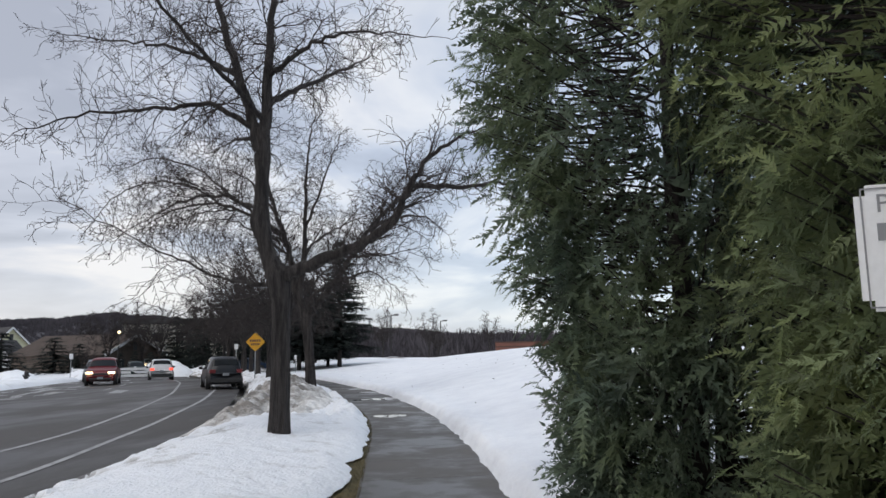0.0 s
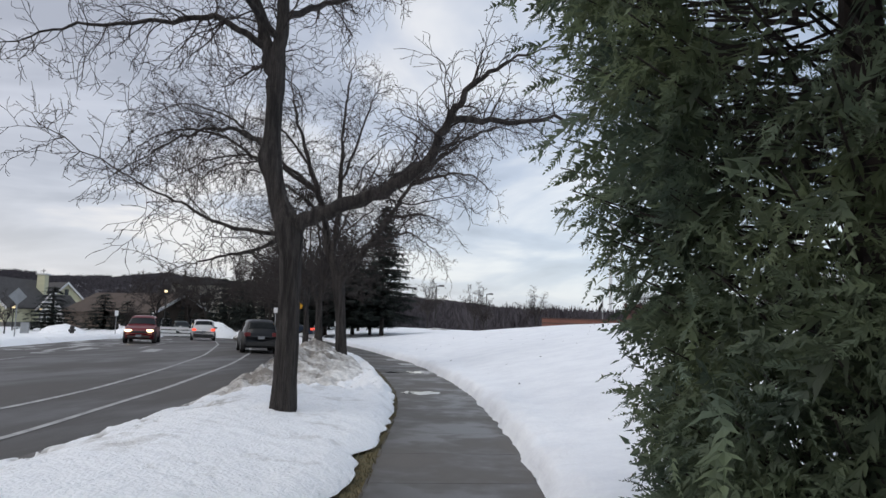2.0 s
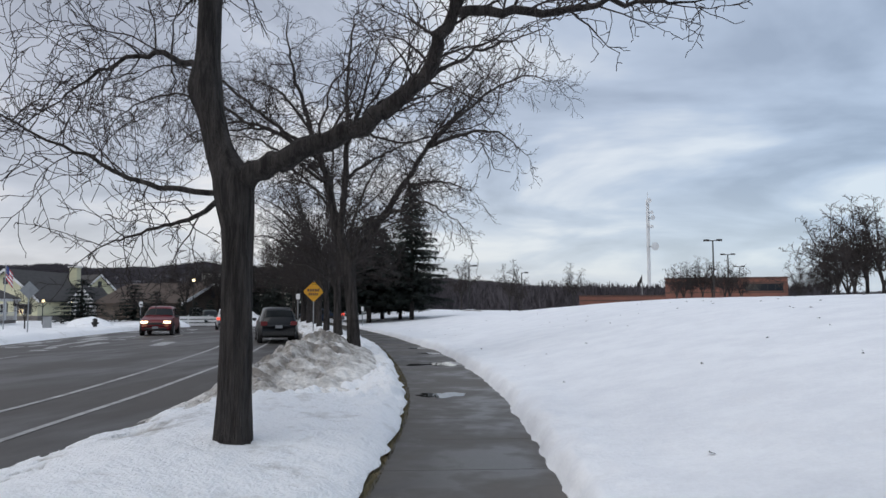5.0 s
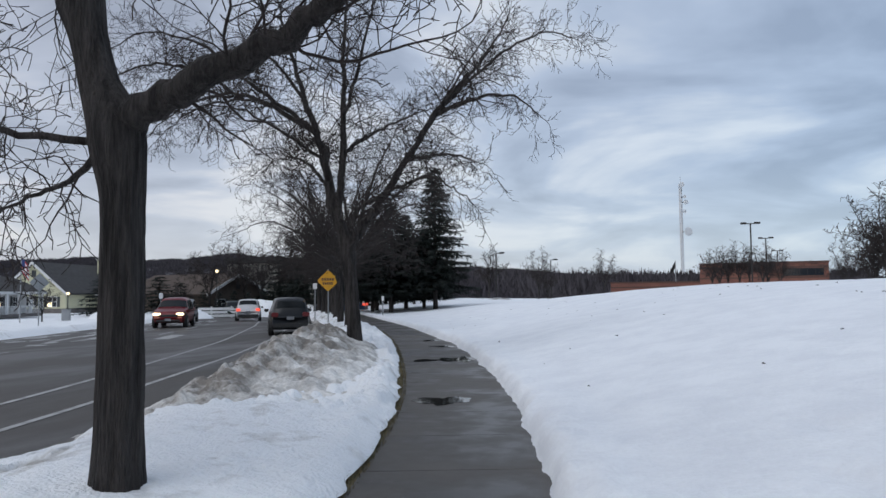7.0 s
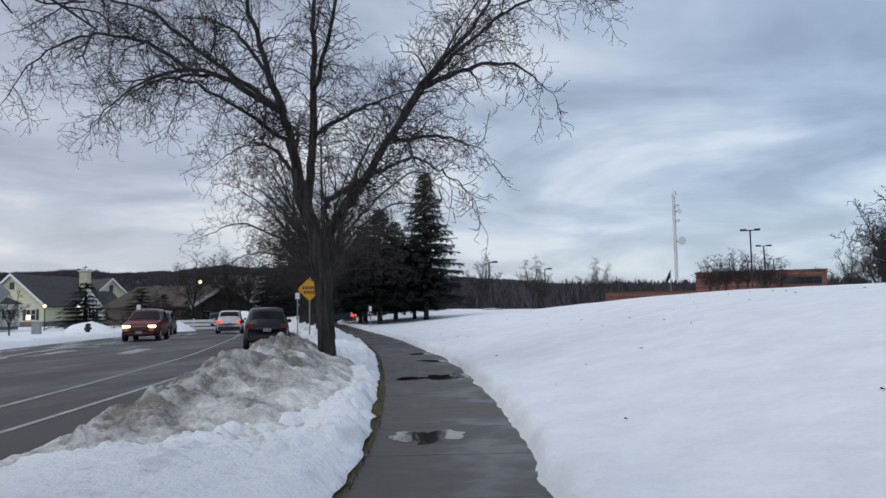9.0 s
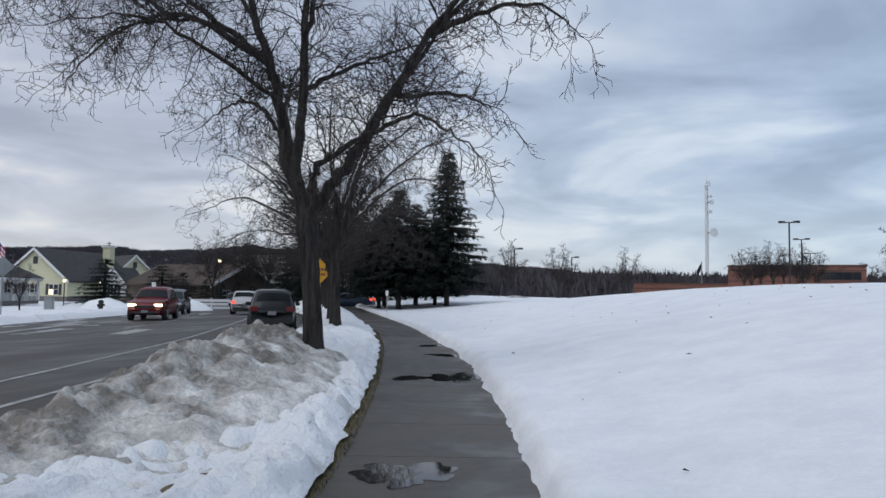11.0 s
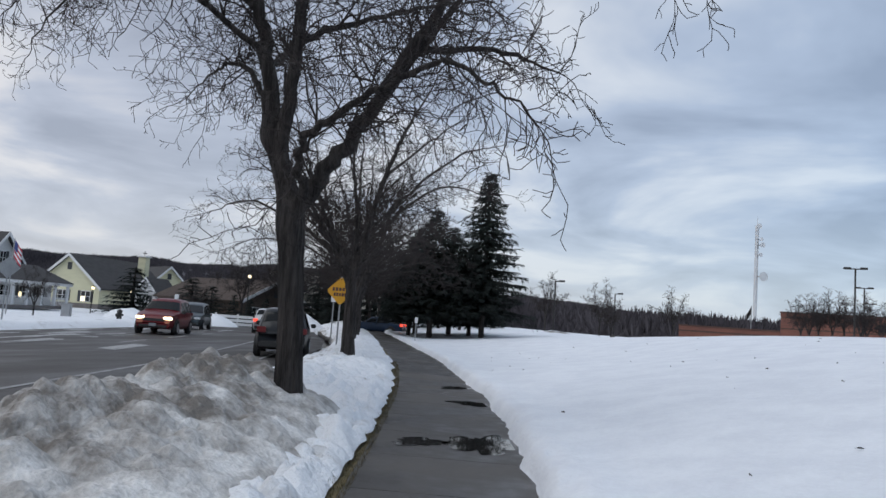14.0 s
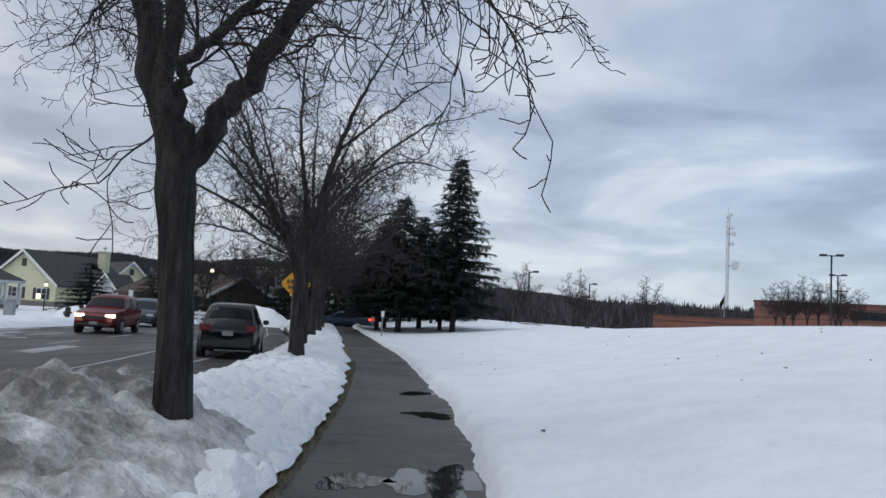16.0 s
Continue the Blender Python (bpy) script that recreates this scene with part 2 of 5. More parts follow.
# plan: edges of the footpath and the road, x by y
path_left = curve_of([-40, 0, 7.2, 9.3, 13.6, 16.7, 20.5, 24.2, 28.5, 34.4, 42.5, 55], [4.0, 0.38, -0.58, -0.93, -1.62, -2.3, -3.42, -4.65, -6.15, -8.5, -12.2, -18.2])
path_right = curve_of([-40, 0, 7.8, 10.4, 13.4, 15.1, 18.8, 21.4, 25.0, 29.4, 31.5, 40.2, 45.2, 55.6], [5.5, 1.95, 0.87, 0.49, -0.04, -0.41, -1.25, -2.04, -3.15, -4.72, -5.7, -9.4, -11.9, -17.0])
road_near = curve_of([-40, 0, 8.3, 12, 15.5, 19.6, 26.6, 36.5, 45, 56, 90], [-2.4, -3.9, -4.7, -5.2, -5.8, -6.7, -8.9, -12.3, -16, -21.5, -41])
line_near = curve_of([-40, 0, 9.7, 11.8, 15, 18, 21.5, 27, 30, 36.5, 45, 56, 90], [-3.8, -5.4, -6.3, -6.7, -7.5, -8.2, -9.2, -10.8, -11.8, -14.1, -17.8, -23.3, -43])
line_far = curve_of([-40, 0, 13.8, 17, 20, 23.5, 32.2, 36, 45, 56, 90], [-5.6, -7.2, -8.7, -9.4, -10.3, -11.4, -14.4, -16, -19.9, -25.5, -45.5])
road_far = curve_of([-40, 0, 20, 30, 36, 45, 55, 62, 90], [-16.5, -18, -21.4, -24, -26, -28.8, -33, -36.5, -55])


def road_z(y):
    return -0.27 - 0.5 * sstep(42, 74, y)



def field_height(s, y):
    """Snow field right of the path: a bank, a long rise, a broad crest, and a fall behind it."""
    far = sstep(26, 42, y)
    rise = ((1 - far) * np.sin(np.pi / 2 * np.clip(s / 13.0, 0, 1)) + far * sstep(1.5, 14, s)) * 1.72 - 0.9 * sstep(16, 45, s)
    return rise * (1 - 0.62 * sstep(36, 66, y)) + 0.1 * sstep(0, 0.12, s) + 0.02


def strip(ys, cols, zfun, xfun):
    """A grid mesh: rows by y, columns by 0..1."""
    Y = np.repeat(np.asarray(ys)[:, None], len(cols), 1)
    C = np.repeat(np.asarray(cols)[None, :], len(ys), 0)
    X = xfun(C, Y)
    Z = zfun(C, X, Y) + 0 * X
    v = np.stack([X, Y, Z], -1).reshape(-1, 3)
    n, m = len(ys), len(cols)
    i = (np.arange(n - 1)[:, None] * m + np.arange(m - 1)[None, :]).ravel()
    f = np.stack([i, i + 1, i + m + 1, i + m], -1)
    return v.tolist(), f.tolist()


# ---- ground, road, path ----
def ground():
    r = np.concatenate([np.arange(0, 140, 10), np.geomspace(140, 4000, 24)])
    a = np.linspace(0, 2 * np.pi, 97)[:-1]
    v = [(-5.0, 30.0, -1.3)]
    for rad in r[1:]:
        for t in a:
            v.append((-5 + rad * np.cos(t), 30 + rad * np.sin(t), -1.3))
    f = [(0, 1 + k, 1 + (k + 1) % 96) for k in range(96)]
    for i in range(len(r) - 2):
        for k in range(96):
            p = 1 + i * 96
            f.append((p + k, p + 96 + k, p + 96 + (k + 1) % 96, p + (k + 1) % 96))
    ob = part("ground", (v, f), EARTH)
    return tagged(ob, "snow-patched winter ground reaching the horizon", "ground", kind="structure")


ground()

Y_ROAD = np.concatenate([np.arange(-45, 90, 1.0), np.arange(90, 200, 6.0)])
road = part("road", strip(Y_ROAD, np.linspace(0, 1, 12), lambda c, x, y: road_z(y) + 0.06 * np.sin(np.pi * c), lambda c, y: road_near(y) - 0.5 + c * (road_far(y) - road_near(y) + 0.2)), ASPHALT)
tagged(road, "grey salt-stained asphalt road with worn white lines", "road", kind="structure")


def lane_line(fun, y0, y1, w, off=0.0):
    def z(c, x, y):
        k = (x - road_near(y) + 0.5) / (road_far(y) - road_near(y) + 0.2)
        return road_z(y) + 0.06 * np.sin(np.pi * k) + 0.008
    return part("lane_line", strip(np.arange(y0, y1, 0.5), [0, 0.5, 1], z, lambda c, y: fun(y) + off + (c - 0.5) * w), PAINT, road)


lane_line(line_near, -40, 75, 0.13)
lane_line(line_far, -40, 75, 0.13)
mid_lane = lambda y: 0.42 * line_far(y) + 0.58 * road_far(y)
for k in range(14):
    lane_line(mid_lane, -6 + 7.5 * k, -3 + 7.5 * k, 0.12)
lane_line(lambda y: 0.2 * line_far(y) + 0.8 * road_far(y), 12, 26, 0.12)
for k, y0 in enumerate((36, 41, 46)):
    lane_line(lambda y: 0.62 * line_far(y) + 0.38 * road_far(y), y0, y0 + 2.6, 0.16)
    if k == 0:
        lane_line(lambda y: 0.72 * line_far(y) + 0.28 * road_far(y), 33, 36.5, 0.7)

# footpath: slabs with joints over a bed
pavement = part("pavement", strip(np.arange(-45, 120, 0.75), [0, 1], lambda c, x, y: -0.05, lambda c, y: path_left(y) * (1 - c) + path_right(y) * c), CONCRETE)
tagged(pavement, "damp grey concrete footpath with puddles", "footpath", kind="structure")


def slab(y0, y1, name="slab"):
    rows = np.linspace(y0 + 0.006, y1 - 0.006, 5)
    top, n = [], 3
    v, f = [], []
    for y in rows:
        for c in (0, 0.5, 1):
            v.append((path_left(y) * (1 - c) + path_right(y) * c, y + (c - 0.5) * 0.42, 0.0))
    m = len(v)
    v += [(a, b, -0.06) for a, b, _ in v]
    for i in range(4):
        for k in range(2):
            p = i * 3 + k
            f.append((p, p + 1, p + 4, p + 3))
    rim = [0, 1, 2, 5, 8, 11, 14, 13, 12, 9, 6, 3]
    for a, b in zip(rim, rim[1:] + rim[:1]):
        f.append((b, a, a + m, b + m))
    return part(name, (v, f), CONCRETE, pavement)


y = -8.0
while y < 62:
    slab(y, y + 1.52)
    y += 1.52


def blob(cx, cy, rx, ry, z, seed, n=72, turn=0.0):
    rnd = np.random.RandomState(seed)
    ph = rnd.rand(6) * 7
    v = [(cx, cy, z)]
    for k in range(n):
        a = 2 * np.pi * k / n
        r = 1 + 0.22 * np.sin(2 * a + ph[0]) + 0.15 * np.sin(3 * a + ph[1]) + 0.1 * np.sin(5 * a + ph[2]) + 0.09 * np.sin(9 * a + ph[3]) + 0.06 * np.sin(14 * a + ph[4])
        px, py = rx * r * np.cos(a), ry * r * np.sin(a)
        v.append((cx + px * np.cos(turn) - py * np.sin(turn), cy + px * np.sin(turn) + py * np.cos(turn), z))
    return v, [(0, 1 + k, 1 + (k + 1) % n) for k in range(n)]


for k, (cx, cy, rx, ry) in enumerate([(-1.9, 17.2, 0.34, 0.42), (-3.1, 23.55, 0.36, 0.72), (-3.78, 23.2, 0.34, 0.26), (-4.4, 27.5, 0.36, 0.3), (-5.45, 30.0, 0.3, 0.3)]):
    tagged(part("puddle", blob(cx, cy, rx, ry, 0.004, 11 + k, turn=0.3), PUDDLE), "dark shallow puddle of meltwater on the footpath", "puddle", "puddles on the footpath")

# ---- snow ----


def verge_height(c, x, y):
    lip = np.minimum(1, np.minimum(c, 1 - c) * 14 + 0.02) ** 0.5
    body = 0.13 + 0.14 * np.sin(np.pi * np.clip(c, 0, 1)) + 0.06 * (fbm(x * 0.9, y * 0.9, 1) - 0.5) + 0.06 * (fbm(x * 4, y * 4, 2) - 0.5) + 0.02 * (fbm(x * 11, y * 11, 3, 2) - 0.5)
    rough = sstep(0.4, 0.0, c) * 0.09 * (fbm(x * 3.2, y * 3.2, 3) - 0.45)
    base = -0.16 + 0.17 * sstep(0.0, 0.5, c)
    lumpy = sstep(13.5, 17, y) * (1 - 0.5 * sstep(24, 30, y))
    more = lumpy * (0.07 * sstep(1.0, 0.75, c) + 0.16 * (fbm(x * 1.6, y * 1.6, 5) - 0.42) + 0.17 * (billow(x * 2.9, y * 2.9, 0) - 0.5) + 0.13 * (billow(x * 6.5, y * 6.5, 2) - 0.5))
    fall = 0.27 + road_z(y)
    holes = -0.13 * sstep(0.56, 0.61, fbm(x * 3.6, y * 3.0, 4)) * sstep(0.42, 0.10, c) * (1 - lumpy)
    under_pile = 0.34 * sstep(14.5, 16.5, y) * sstep(25.2, 23.8, y) * sstep(0.93, 0.72, c)
    return base + fall * (1 - c) + lip * (body + rough + more + holes) - under_pile


def verge_x(c, y):
    a = road_near(y) + 0.25 * (fbm(y * 0.8, 0 * y, 4) - 0.5) + 0.12 * (vnoise(y * 4, 0 * y, 2) - 0.5)
    gap = 0.02 + 0.24 * sstep(0.5, 0.72, fbm(y * 0.4, 0 * y + 9, 5)) + 0.09 * vnoise(y * 3, 0 * y + 3, 1) + 0.12 * sstep(12, 8, y) + 0.06 * sstep(17, 19, y)
    b = path_left(y) - gap
    return a + c * (b - a)


Y_FINE = np.concatenate([np.arange(-30, 4, 0.4), np.arange(4, 32, 0.055), np.arange(32, 62, 0.16), np.arange(62, 120, 1.0)])
C_FINE = np.concatenate([np.linspace(0, 0.1, 10), np.linspace(0.1, 0.9, 60)[1:-1], np.linspace(0.9, 1, 10)])
verge = smooth(part("snow_verge", strip(Y_FINE, C_FINE, verge_height, verge_x), VERGE_SNOW))
tagged(verge, "melting white snow on the verge between road and footpath", "snow", kind="structure")


def soil_and_shade_verge(ob):
    """Paints shade as grey into the melt pits, and soils the slushy road side."""
    n = len(ob.data.vertices)
    co = np.empty(n * 3)
    ob.data.vertices.foreach_get("co", co)
    x, y, z = co.reshape(-1, 3).T
    c = (x - verge_x(0, y)) / (verge_x(1, y) - verge_x(0, y))
    d = 1.5 * sstep(0.54, 0.62, fbm(x * 3.6, y * 3.0, 4)) * sstep(0.46, 0.12, c) + 0.35 * sstep(0.10, 0.0, c)
    ob.data.attributes.new("dirt_and_shade", "FLOAT", "POINT").data.foreach_set("value", d)


soil_and_shade_verge(verge)
grass_bed = part("grass_verge", strip(np.arange(-30, 120, 0.5), [0, 1], lambda c, x, y: -0.14 + 0.138 * c + (0.27 + road_z(y)) * (1 - c), lambda c, y: (road_near(y) - 0.1) * (1 - c) + (path_left(y) - 0.004) * c), GRASS)
tagged(grass_bed, "strip of matted brown dead grass along the footpath", "grass", kind="structure")
kerb = part("kerb", strip(np.arange(-40, 110, 0.5), [0, 0.02, 0.98, 1], lambda c, x, y: np.where((c == 0) | (c == 1), road_z(y) - 0.1, -0.13 + 0.27 + road_z(y)), lambda c, y: road_near(y) - 0.12 + c * 0.16), CONCRETE)
tagged(kerb, "grey concrete kerb half buried in snow", "kerb", kind="structure")


def grass_blades():
    rnd = np.random.RandomState(5)
    v, f = [], []
    for _ in range(9000):
        y = rnd.uniform(6, 36)
        x = path_left(y) - 0.01 - 0.36 * rnd.rand() ** 1.5
        h, a = rnd.uniform(0.02, 0.07), rnd.rand() * 6.28
        lean = rnd.uniform(0.02, 0.07)
        dx, dy, k = np.cos(a), np.sin(a), len(v)
        v += [(x - dy * 0.004, y + dx * 0.004, -0.01), (x + dy * 0.004, y - dx * 0.004, -0.01), (x + dx * lean, y + dy * lean, h)]
        f.append((k, k + 1, k + 2))
    return v, f


tagged(part("grass_blades", grass_blades(), GRASS), "flattened brown winter grass showing at the path edge", "grass", kind="stuff")


def pile_crest(y):
    return road_near(y) + 0.7 + 0.21 * np.clip(y - 18.2, -1, 5)


def pile_right(y):
    return np.clip(path_left(y) - 0.22 - pile_crest(y), 0.8, 3.2)


def pile_height(c, x, y):
    crest = 0.02 + 0.86 * sstep(15.2, 22.0, y)
    along = sstep(12.5, 16.0, y) * (1 - sstep(22.9, 25.4, y + 0.6 * (vnoise(x * 1.7, y * 0, 3) - 0.5)))
    off = x - pile_crest(y)
    across = np.clip(1 - np.where(off < 0, np.abs(off) / 0.82, np.abs(off) / pile_right(y)), 0, 1) ** np.where(off < 0, 0.6, 0.6)
    lumps = 0.14 * (fbm(x * 1.2, y * 1.2, 0) - 0.5) + 0.16 * (fbm(x * 2.6, y * 2.6, 1, 2) - 0.5) + 0.13 * (billow(x * 2.4, y * 2.4, 3) - 0.5) + 0.11 * (billow(x * 4.6, y * 4.6, 1) - 0.5) + 0.05 * (billow(x * 9.5, y * 9.5, 4) - 0.5)
    clods = 0.14 * np.maximum(0, fbm(x * 6.5, y * 6.5, 4, 3) - 0.55)
    return -0.22 + (crest + 0.22 + lumps * np.minimum(1, 0.45 + across) + clods) * along * across


def pile_x(c, y):
    a = pile_crest(y) - 0.80 + 0.2 * (fbm(y * 1.1, 0 * y, 3) - 0.5)
    return a + c * (pile_crest(y) + pile_right(y) - a)


pile = smooth(part("ploughed_snow", strip(np.arange(11.9, 25.6, 0.04), np.linspace(0, 1, 90), pile_height, pile_x), DIRTY_SNOW))
tagged(pile, "lumpy ridge of dirty ploughed snow stained brown and grey", "snow pile")


def soil_pile(ob):
    """Road grit thrown on the crest and the road side."""
    n = len(ob.data.vertices)
    co = np.empty(n * 3)
    ob.data.vertices.foreach_get("co", co)
    x, y, z = co.reshape(-1, 3).T
    off = x - pile_crest(y)
    d = sstep(1.9, 0.4, off + 1.0 * (fbm(x * 0.9, y * 0.9, 2) - 0.5)) * (0.40 + 0.5 * sstep(0.36, 0.62, fbm(x * 0.9, y * 0.9, 1))) * (0.25 + 0.75 * sstep(15.0, 18.0, y))
    ob.data.attributes.new("dirt_and_shade", "FLOAT", "POINT").data.foreach_set("value", d)


soil_pile(pile)

S_COLS = np.concatenate([[-0.02, 0.0, 0.03, 0.06, 0.1, 0.15, 0.2, 0.27, 0.35, 0.45, 0.55, 0.68], np.arange(0.8, 6, 0.14), np.geomspace(6, 150, 50)])


def field_z(s, x, y):
    bank = 0.09 * (fbm(x * 2.6, y * 2.6, 1) - 0.5) * sstep(1.6, 0.1, s) + 0.17 * (fbm(x * 6, y * 6, 3) - 0.5) * sstep(0.75, 0.1, s) + 0.06 * sstep(0.03, 0.2, s) * sstep(0.9, 0.25, s)
    prints = -0.05 * sstep(0.66, 0.74, fbm(x * 2.3, y * 2.3, 4)) * sstep(1.0, 1.8, s) * sstep(0.45, 0.6, vnoise(x * 0.35, y * 0.35, 3))
    z = field_height(np.maximum(s, 0), y) + bank + prints + 0.04 * (fbm(x * 0.5, y * 0.5, 2) - 0.5) * sstep(0.2, 2, s)
    return np.where(s < 0.001, -0.03, z)


def field_x(s, y):
    jag = 0.18 * (fbm(y * 1.6, 0 * y, 2) - 0.45) + 0.035 * (vnoise(y * 3.5, 0 * y, 5) - 0.5)
    return path_right(y) + 0.0 + s + np.where(s < 1.0, jag * np.clip(1 - s, 0, 1), 0)


Y_FIELD = np.concatenate([np.arange(-45, 3, 1.0), np.arange(3, 30, 0.085), np.arange(30, 60, 0.25), np.arange(60, 140, 2.0)])
field = smooth(part("snow_field", strip(Y_FIELD, S_COLS, field_z, field_x), SNOW))
tagged(field, "smooth white snow field rising to a low crest", "snow", kind="structure")


def far_z(c, x, y):
    return road_z(y) - 0.15 + 0.36 * sstep(0, 0.012, c) + 0.14 * (fbm(x * 0.3, y * 0.3, 1) - 0.4) + 0.22 * sstep(0.004, 0.02, c) * sstep(0.06, 0.03, c) * fbm(x * 0.9, y * 0.9, 2) - 0.12 * sstep(0.05, 0.2, c)


far_bank = smooth(part("snow_bank_far", strip(np.arange(-45, 130, 0.5), np.concatenate([np.linspace(0, 0.08, 24), np.linspace(0.1, 1, 24)]), far_z, lambda c, y: road_far(y) - 0.1 - c * 70), VERGE_SNOW))
tagged(far_bank, "snow covered lawn across the road", "snow", kind="structure")


def debris():
    rnd = np.random.RandomState(8)
    v, f = [], []
    for _ in range(110):
        y, s = rnd.uniform(8, 45), rnd.uniform(0.8, 14)
        x = path_right(y) + s
        z = float(field_z(np.array(s), np.array(x), np.array(y))) + 0.012
        r, a = rnd.uniform(0.015, 0.05), rnd.rand() * 6.28
        k = len(v)
        v += [(x + r * np.cos(a), y + r * np.sin(a), z), (x - r * 0.5 * np.sin(a), y + r * 0.5 * np.cos(a), z + 0.02), (x - r * np.cos(a), y - r * np.sin(a), z + 0.004), (x + r * 0.5 * np.sin(a), y - r * 0.5 * np.cos(a), z)]
        f += [(k, k + 1, k + 2, k + 3)]
    return v, f


tagged(part("fallen_leaves", debris(), TWIG), "scattered dark dead leaves and twigs on the snow", "leaves", kind="stuff")

# ---- trees ----


class Tubes:
    """Collects tapered tubes into one mesh."""

    def __init__(self):
        self.v, self.f = [], []

    def add(self, pts, radii, sides):
        pts = [Vector(p) for p in pts]
        k0 = len(self.v)
        a = (pts[1] - pts[0]).orthogonal()
        for i, p in enumerate(pts):
            d = (pts[min(i + 1, len(pts) - 1)] - pts[max(i - 1, 0)]).normalized()
            a = (a - d * a.dot(d)).normalized()
            b = d.cross(a)
            for s in range(sides):
                t = 2 * math.pi * s / sides
                self.v.append(tuple(p + (a * math.cos(t) + b * math.sin(t)) * radii[i]))
        for i in range(len(pts) - 1):
            for s in range(sides):
                n = (s + 1) % sides
                p, q = k0 + i * sides, k0 + (i + 1) * sides
                self.f.append((p + s, p + n, q + n, q + s))
        self.f.append(tuple(range(k0 + (len(pts) - 1) * sides, k0 + len(pts) * sides)))


def spline(pts, per=6):
    """Catmull-Rom through control points."""
    p = [Vector(q) for q in pts]
    p = [p[0] * 2 - p[1]] + p + [p[-1] * 2 - p[-2]]
    out = []
    for i in range(1, len(p) - 2):
        for k in range(per):
            t = k / per
            a, b, c, d = p[i - 1], p[i], p[i + 1], p[i + 2]
            out.append(0.5 * ((2 * b) + (c - a) * t + (2 * a - 5 * b + 4 * c - d) * t * t + (3 * b - a - 3 * c + d) * t ** 3))
    out.append(p[-2])
    return out


def twig(tb, rnd, p, d, length, r, level, droop, thin=0.0036):
    """A crooked shoot with side shoots."""
    n = max(3, int(length / (0.115 if level else 0.13)))
    pts, rad, step = [p.copy()], [r], length / n
    q, d = p.copy(), d.normalized()
    for i in range(n):
        k = Vector((rnd.gauss(0, 1), rnd.gauss(0, 1), rnd.gauss(0, 1))) * 0.24
        d = (d + k + Vector((0, 0, droop * (i / n)))).normalized()
        q = q + d * step
        pts.append(q.copy())
        rad.append(max(thin, r * (1 - 0.8 * (i + 1) / n)))
        if level > 0 and i >= 0 and rnd.random() < (0.86 if level > 1 else 0.74):
            s = d.cross(Vector((rnd.gauss(0, 1), rnd.gauss(0, 1), rnd.gauss(0, 1)))).normalized()
            twig(tb, rnd, q, d * 0.65 + s * rnd.uniform(0.6, 1.1) + Vector((0, 0, 0.1)), length * rnd.uniform(0.3, 0.55) * (1 - 0.35 * i / n), max(thin, rad[-1] * 0.58), level - 1, droop, thin)
    tb.add(pts, rad, 4 if level > 1 else 3)


def limb_points(pts, rnd, wob):
    q = spline(pts)
    for i in range(1, len(q) - 1):
        q[i] = q[i] + Vector((rnd.gauss(0, wob), rnd.gauss(0, wob), rnd.gauss(0, wob)))
    return q


def bare_tree(name, base, trunk, limbs, r0, seed, density, label, reach=1.5, levels=2, group="", burls=(), thin=0.0036):
    """trunk: control points; limbs: (control points, first radius). All from the base."""
    rnd = random.Random(seed)
    root = new(name)
    root.location = base
    tp = spline(trunk, 14)
    n, sides = len(tp), 56
    radii = [r0 * (1 - 0.30 * i / n) * (1 + 0.32 * math.exp(-(tp[i].z - tp[0].z) * 4.5)) for i in range(n)]
    tb = Tubes()
    tb.add(tp, radii, sides)
    # furrowed bark: ridges that run up the trunk and split, and a few burls
    for i, v in enumerate(tb.v):
        c = tp[i // sides]
        o = Vector(v) - c
        a = 6.2832 * (i % sides) / sides
        z = c.z
        q = Vector((math.cos(a) * 3.1, math.sin(a) * 3.1, z * 0.55 + seed))
        ridge_1 = abs(noise.noise(q * 1.7))
        ridge_2 = noise.noise(Vector((q.x * 4, q.y * 4, z * 2.2)))
        k = 1 + 0.24 * (0.25 - ridge_1) + 0.045 * ridge_2 + 0.03 * noise.noise(Vector((math.cos(a), math.sin(a), z * 1.5 + seed * 3)))
        p = c + o * k
        for bx, by, bz, br, amt in burls:
            p += o.normalized() * amt * math.exp(-((p - Vector((bx, by, bz))).length / br) ** 2)
        tb.v[i] = tuple(p)
    smooth(part("trunk", (tb.v, tb.f), BARK, root))
    crown = Tubes()
    for pts, r in limbs:
        lp = limb_points(pts, rnd, 0.02)
        m = len(lp)
        lt = Tubes()
        rr = [max(0.008, r * (1 - 0.86 * i / m)) for i in range(m)]
        lt.add(lp, rr, 10)
        smooth(part("limb", (lt.v, lt.f), BARK, root))
        total = sum((lp[i + 1] - lp[i]).length for i in range(m - 1))
        run, nxt = 0.0, total * 0.16
        for i in range(m - 1):
            seg = lp[i + 1] - lp[i]
            run += seg.length
            while run > nxt:
                nxt += rnd.uniform(0.6, 1.4) / density
                d = seg.normalized()
                s = d.cross(Vector((rnd.gauss(0, 1), rnd.gauss(0, 1), rnd.gauss(0, 1)))).normalized()
                ln = reach * rnd.uniform(0.45, 1.1) * (1.0 - 0.45 * run / total) * min(1.0, 0.4 + 0.15 * total)
                twig(crown, rnd, lp[i + 1], d * 0.5 + s + Vector((0, 0, 0.25)), ln, min(0.015, max(thin * 1.6, rr[i] * 0.33)), levels, rnd.uniform(-0.25, 0.12), thin)
        twig(crown, rnd, lp[-1], lp[-1] - lp[-3], reach * 0.55, rr[-1], levels, 0.0, thin)
    part("crown", (crown.v, crown.f), TWIG, root)
    return tagged(root, label, "tree", group)


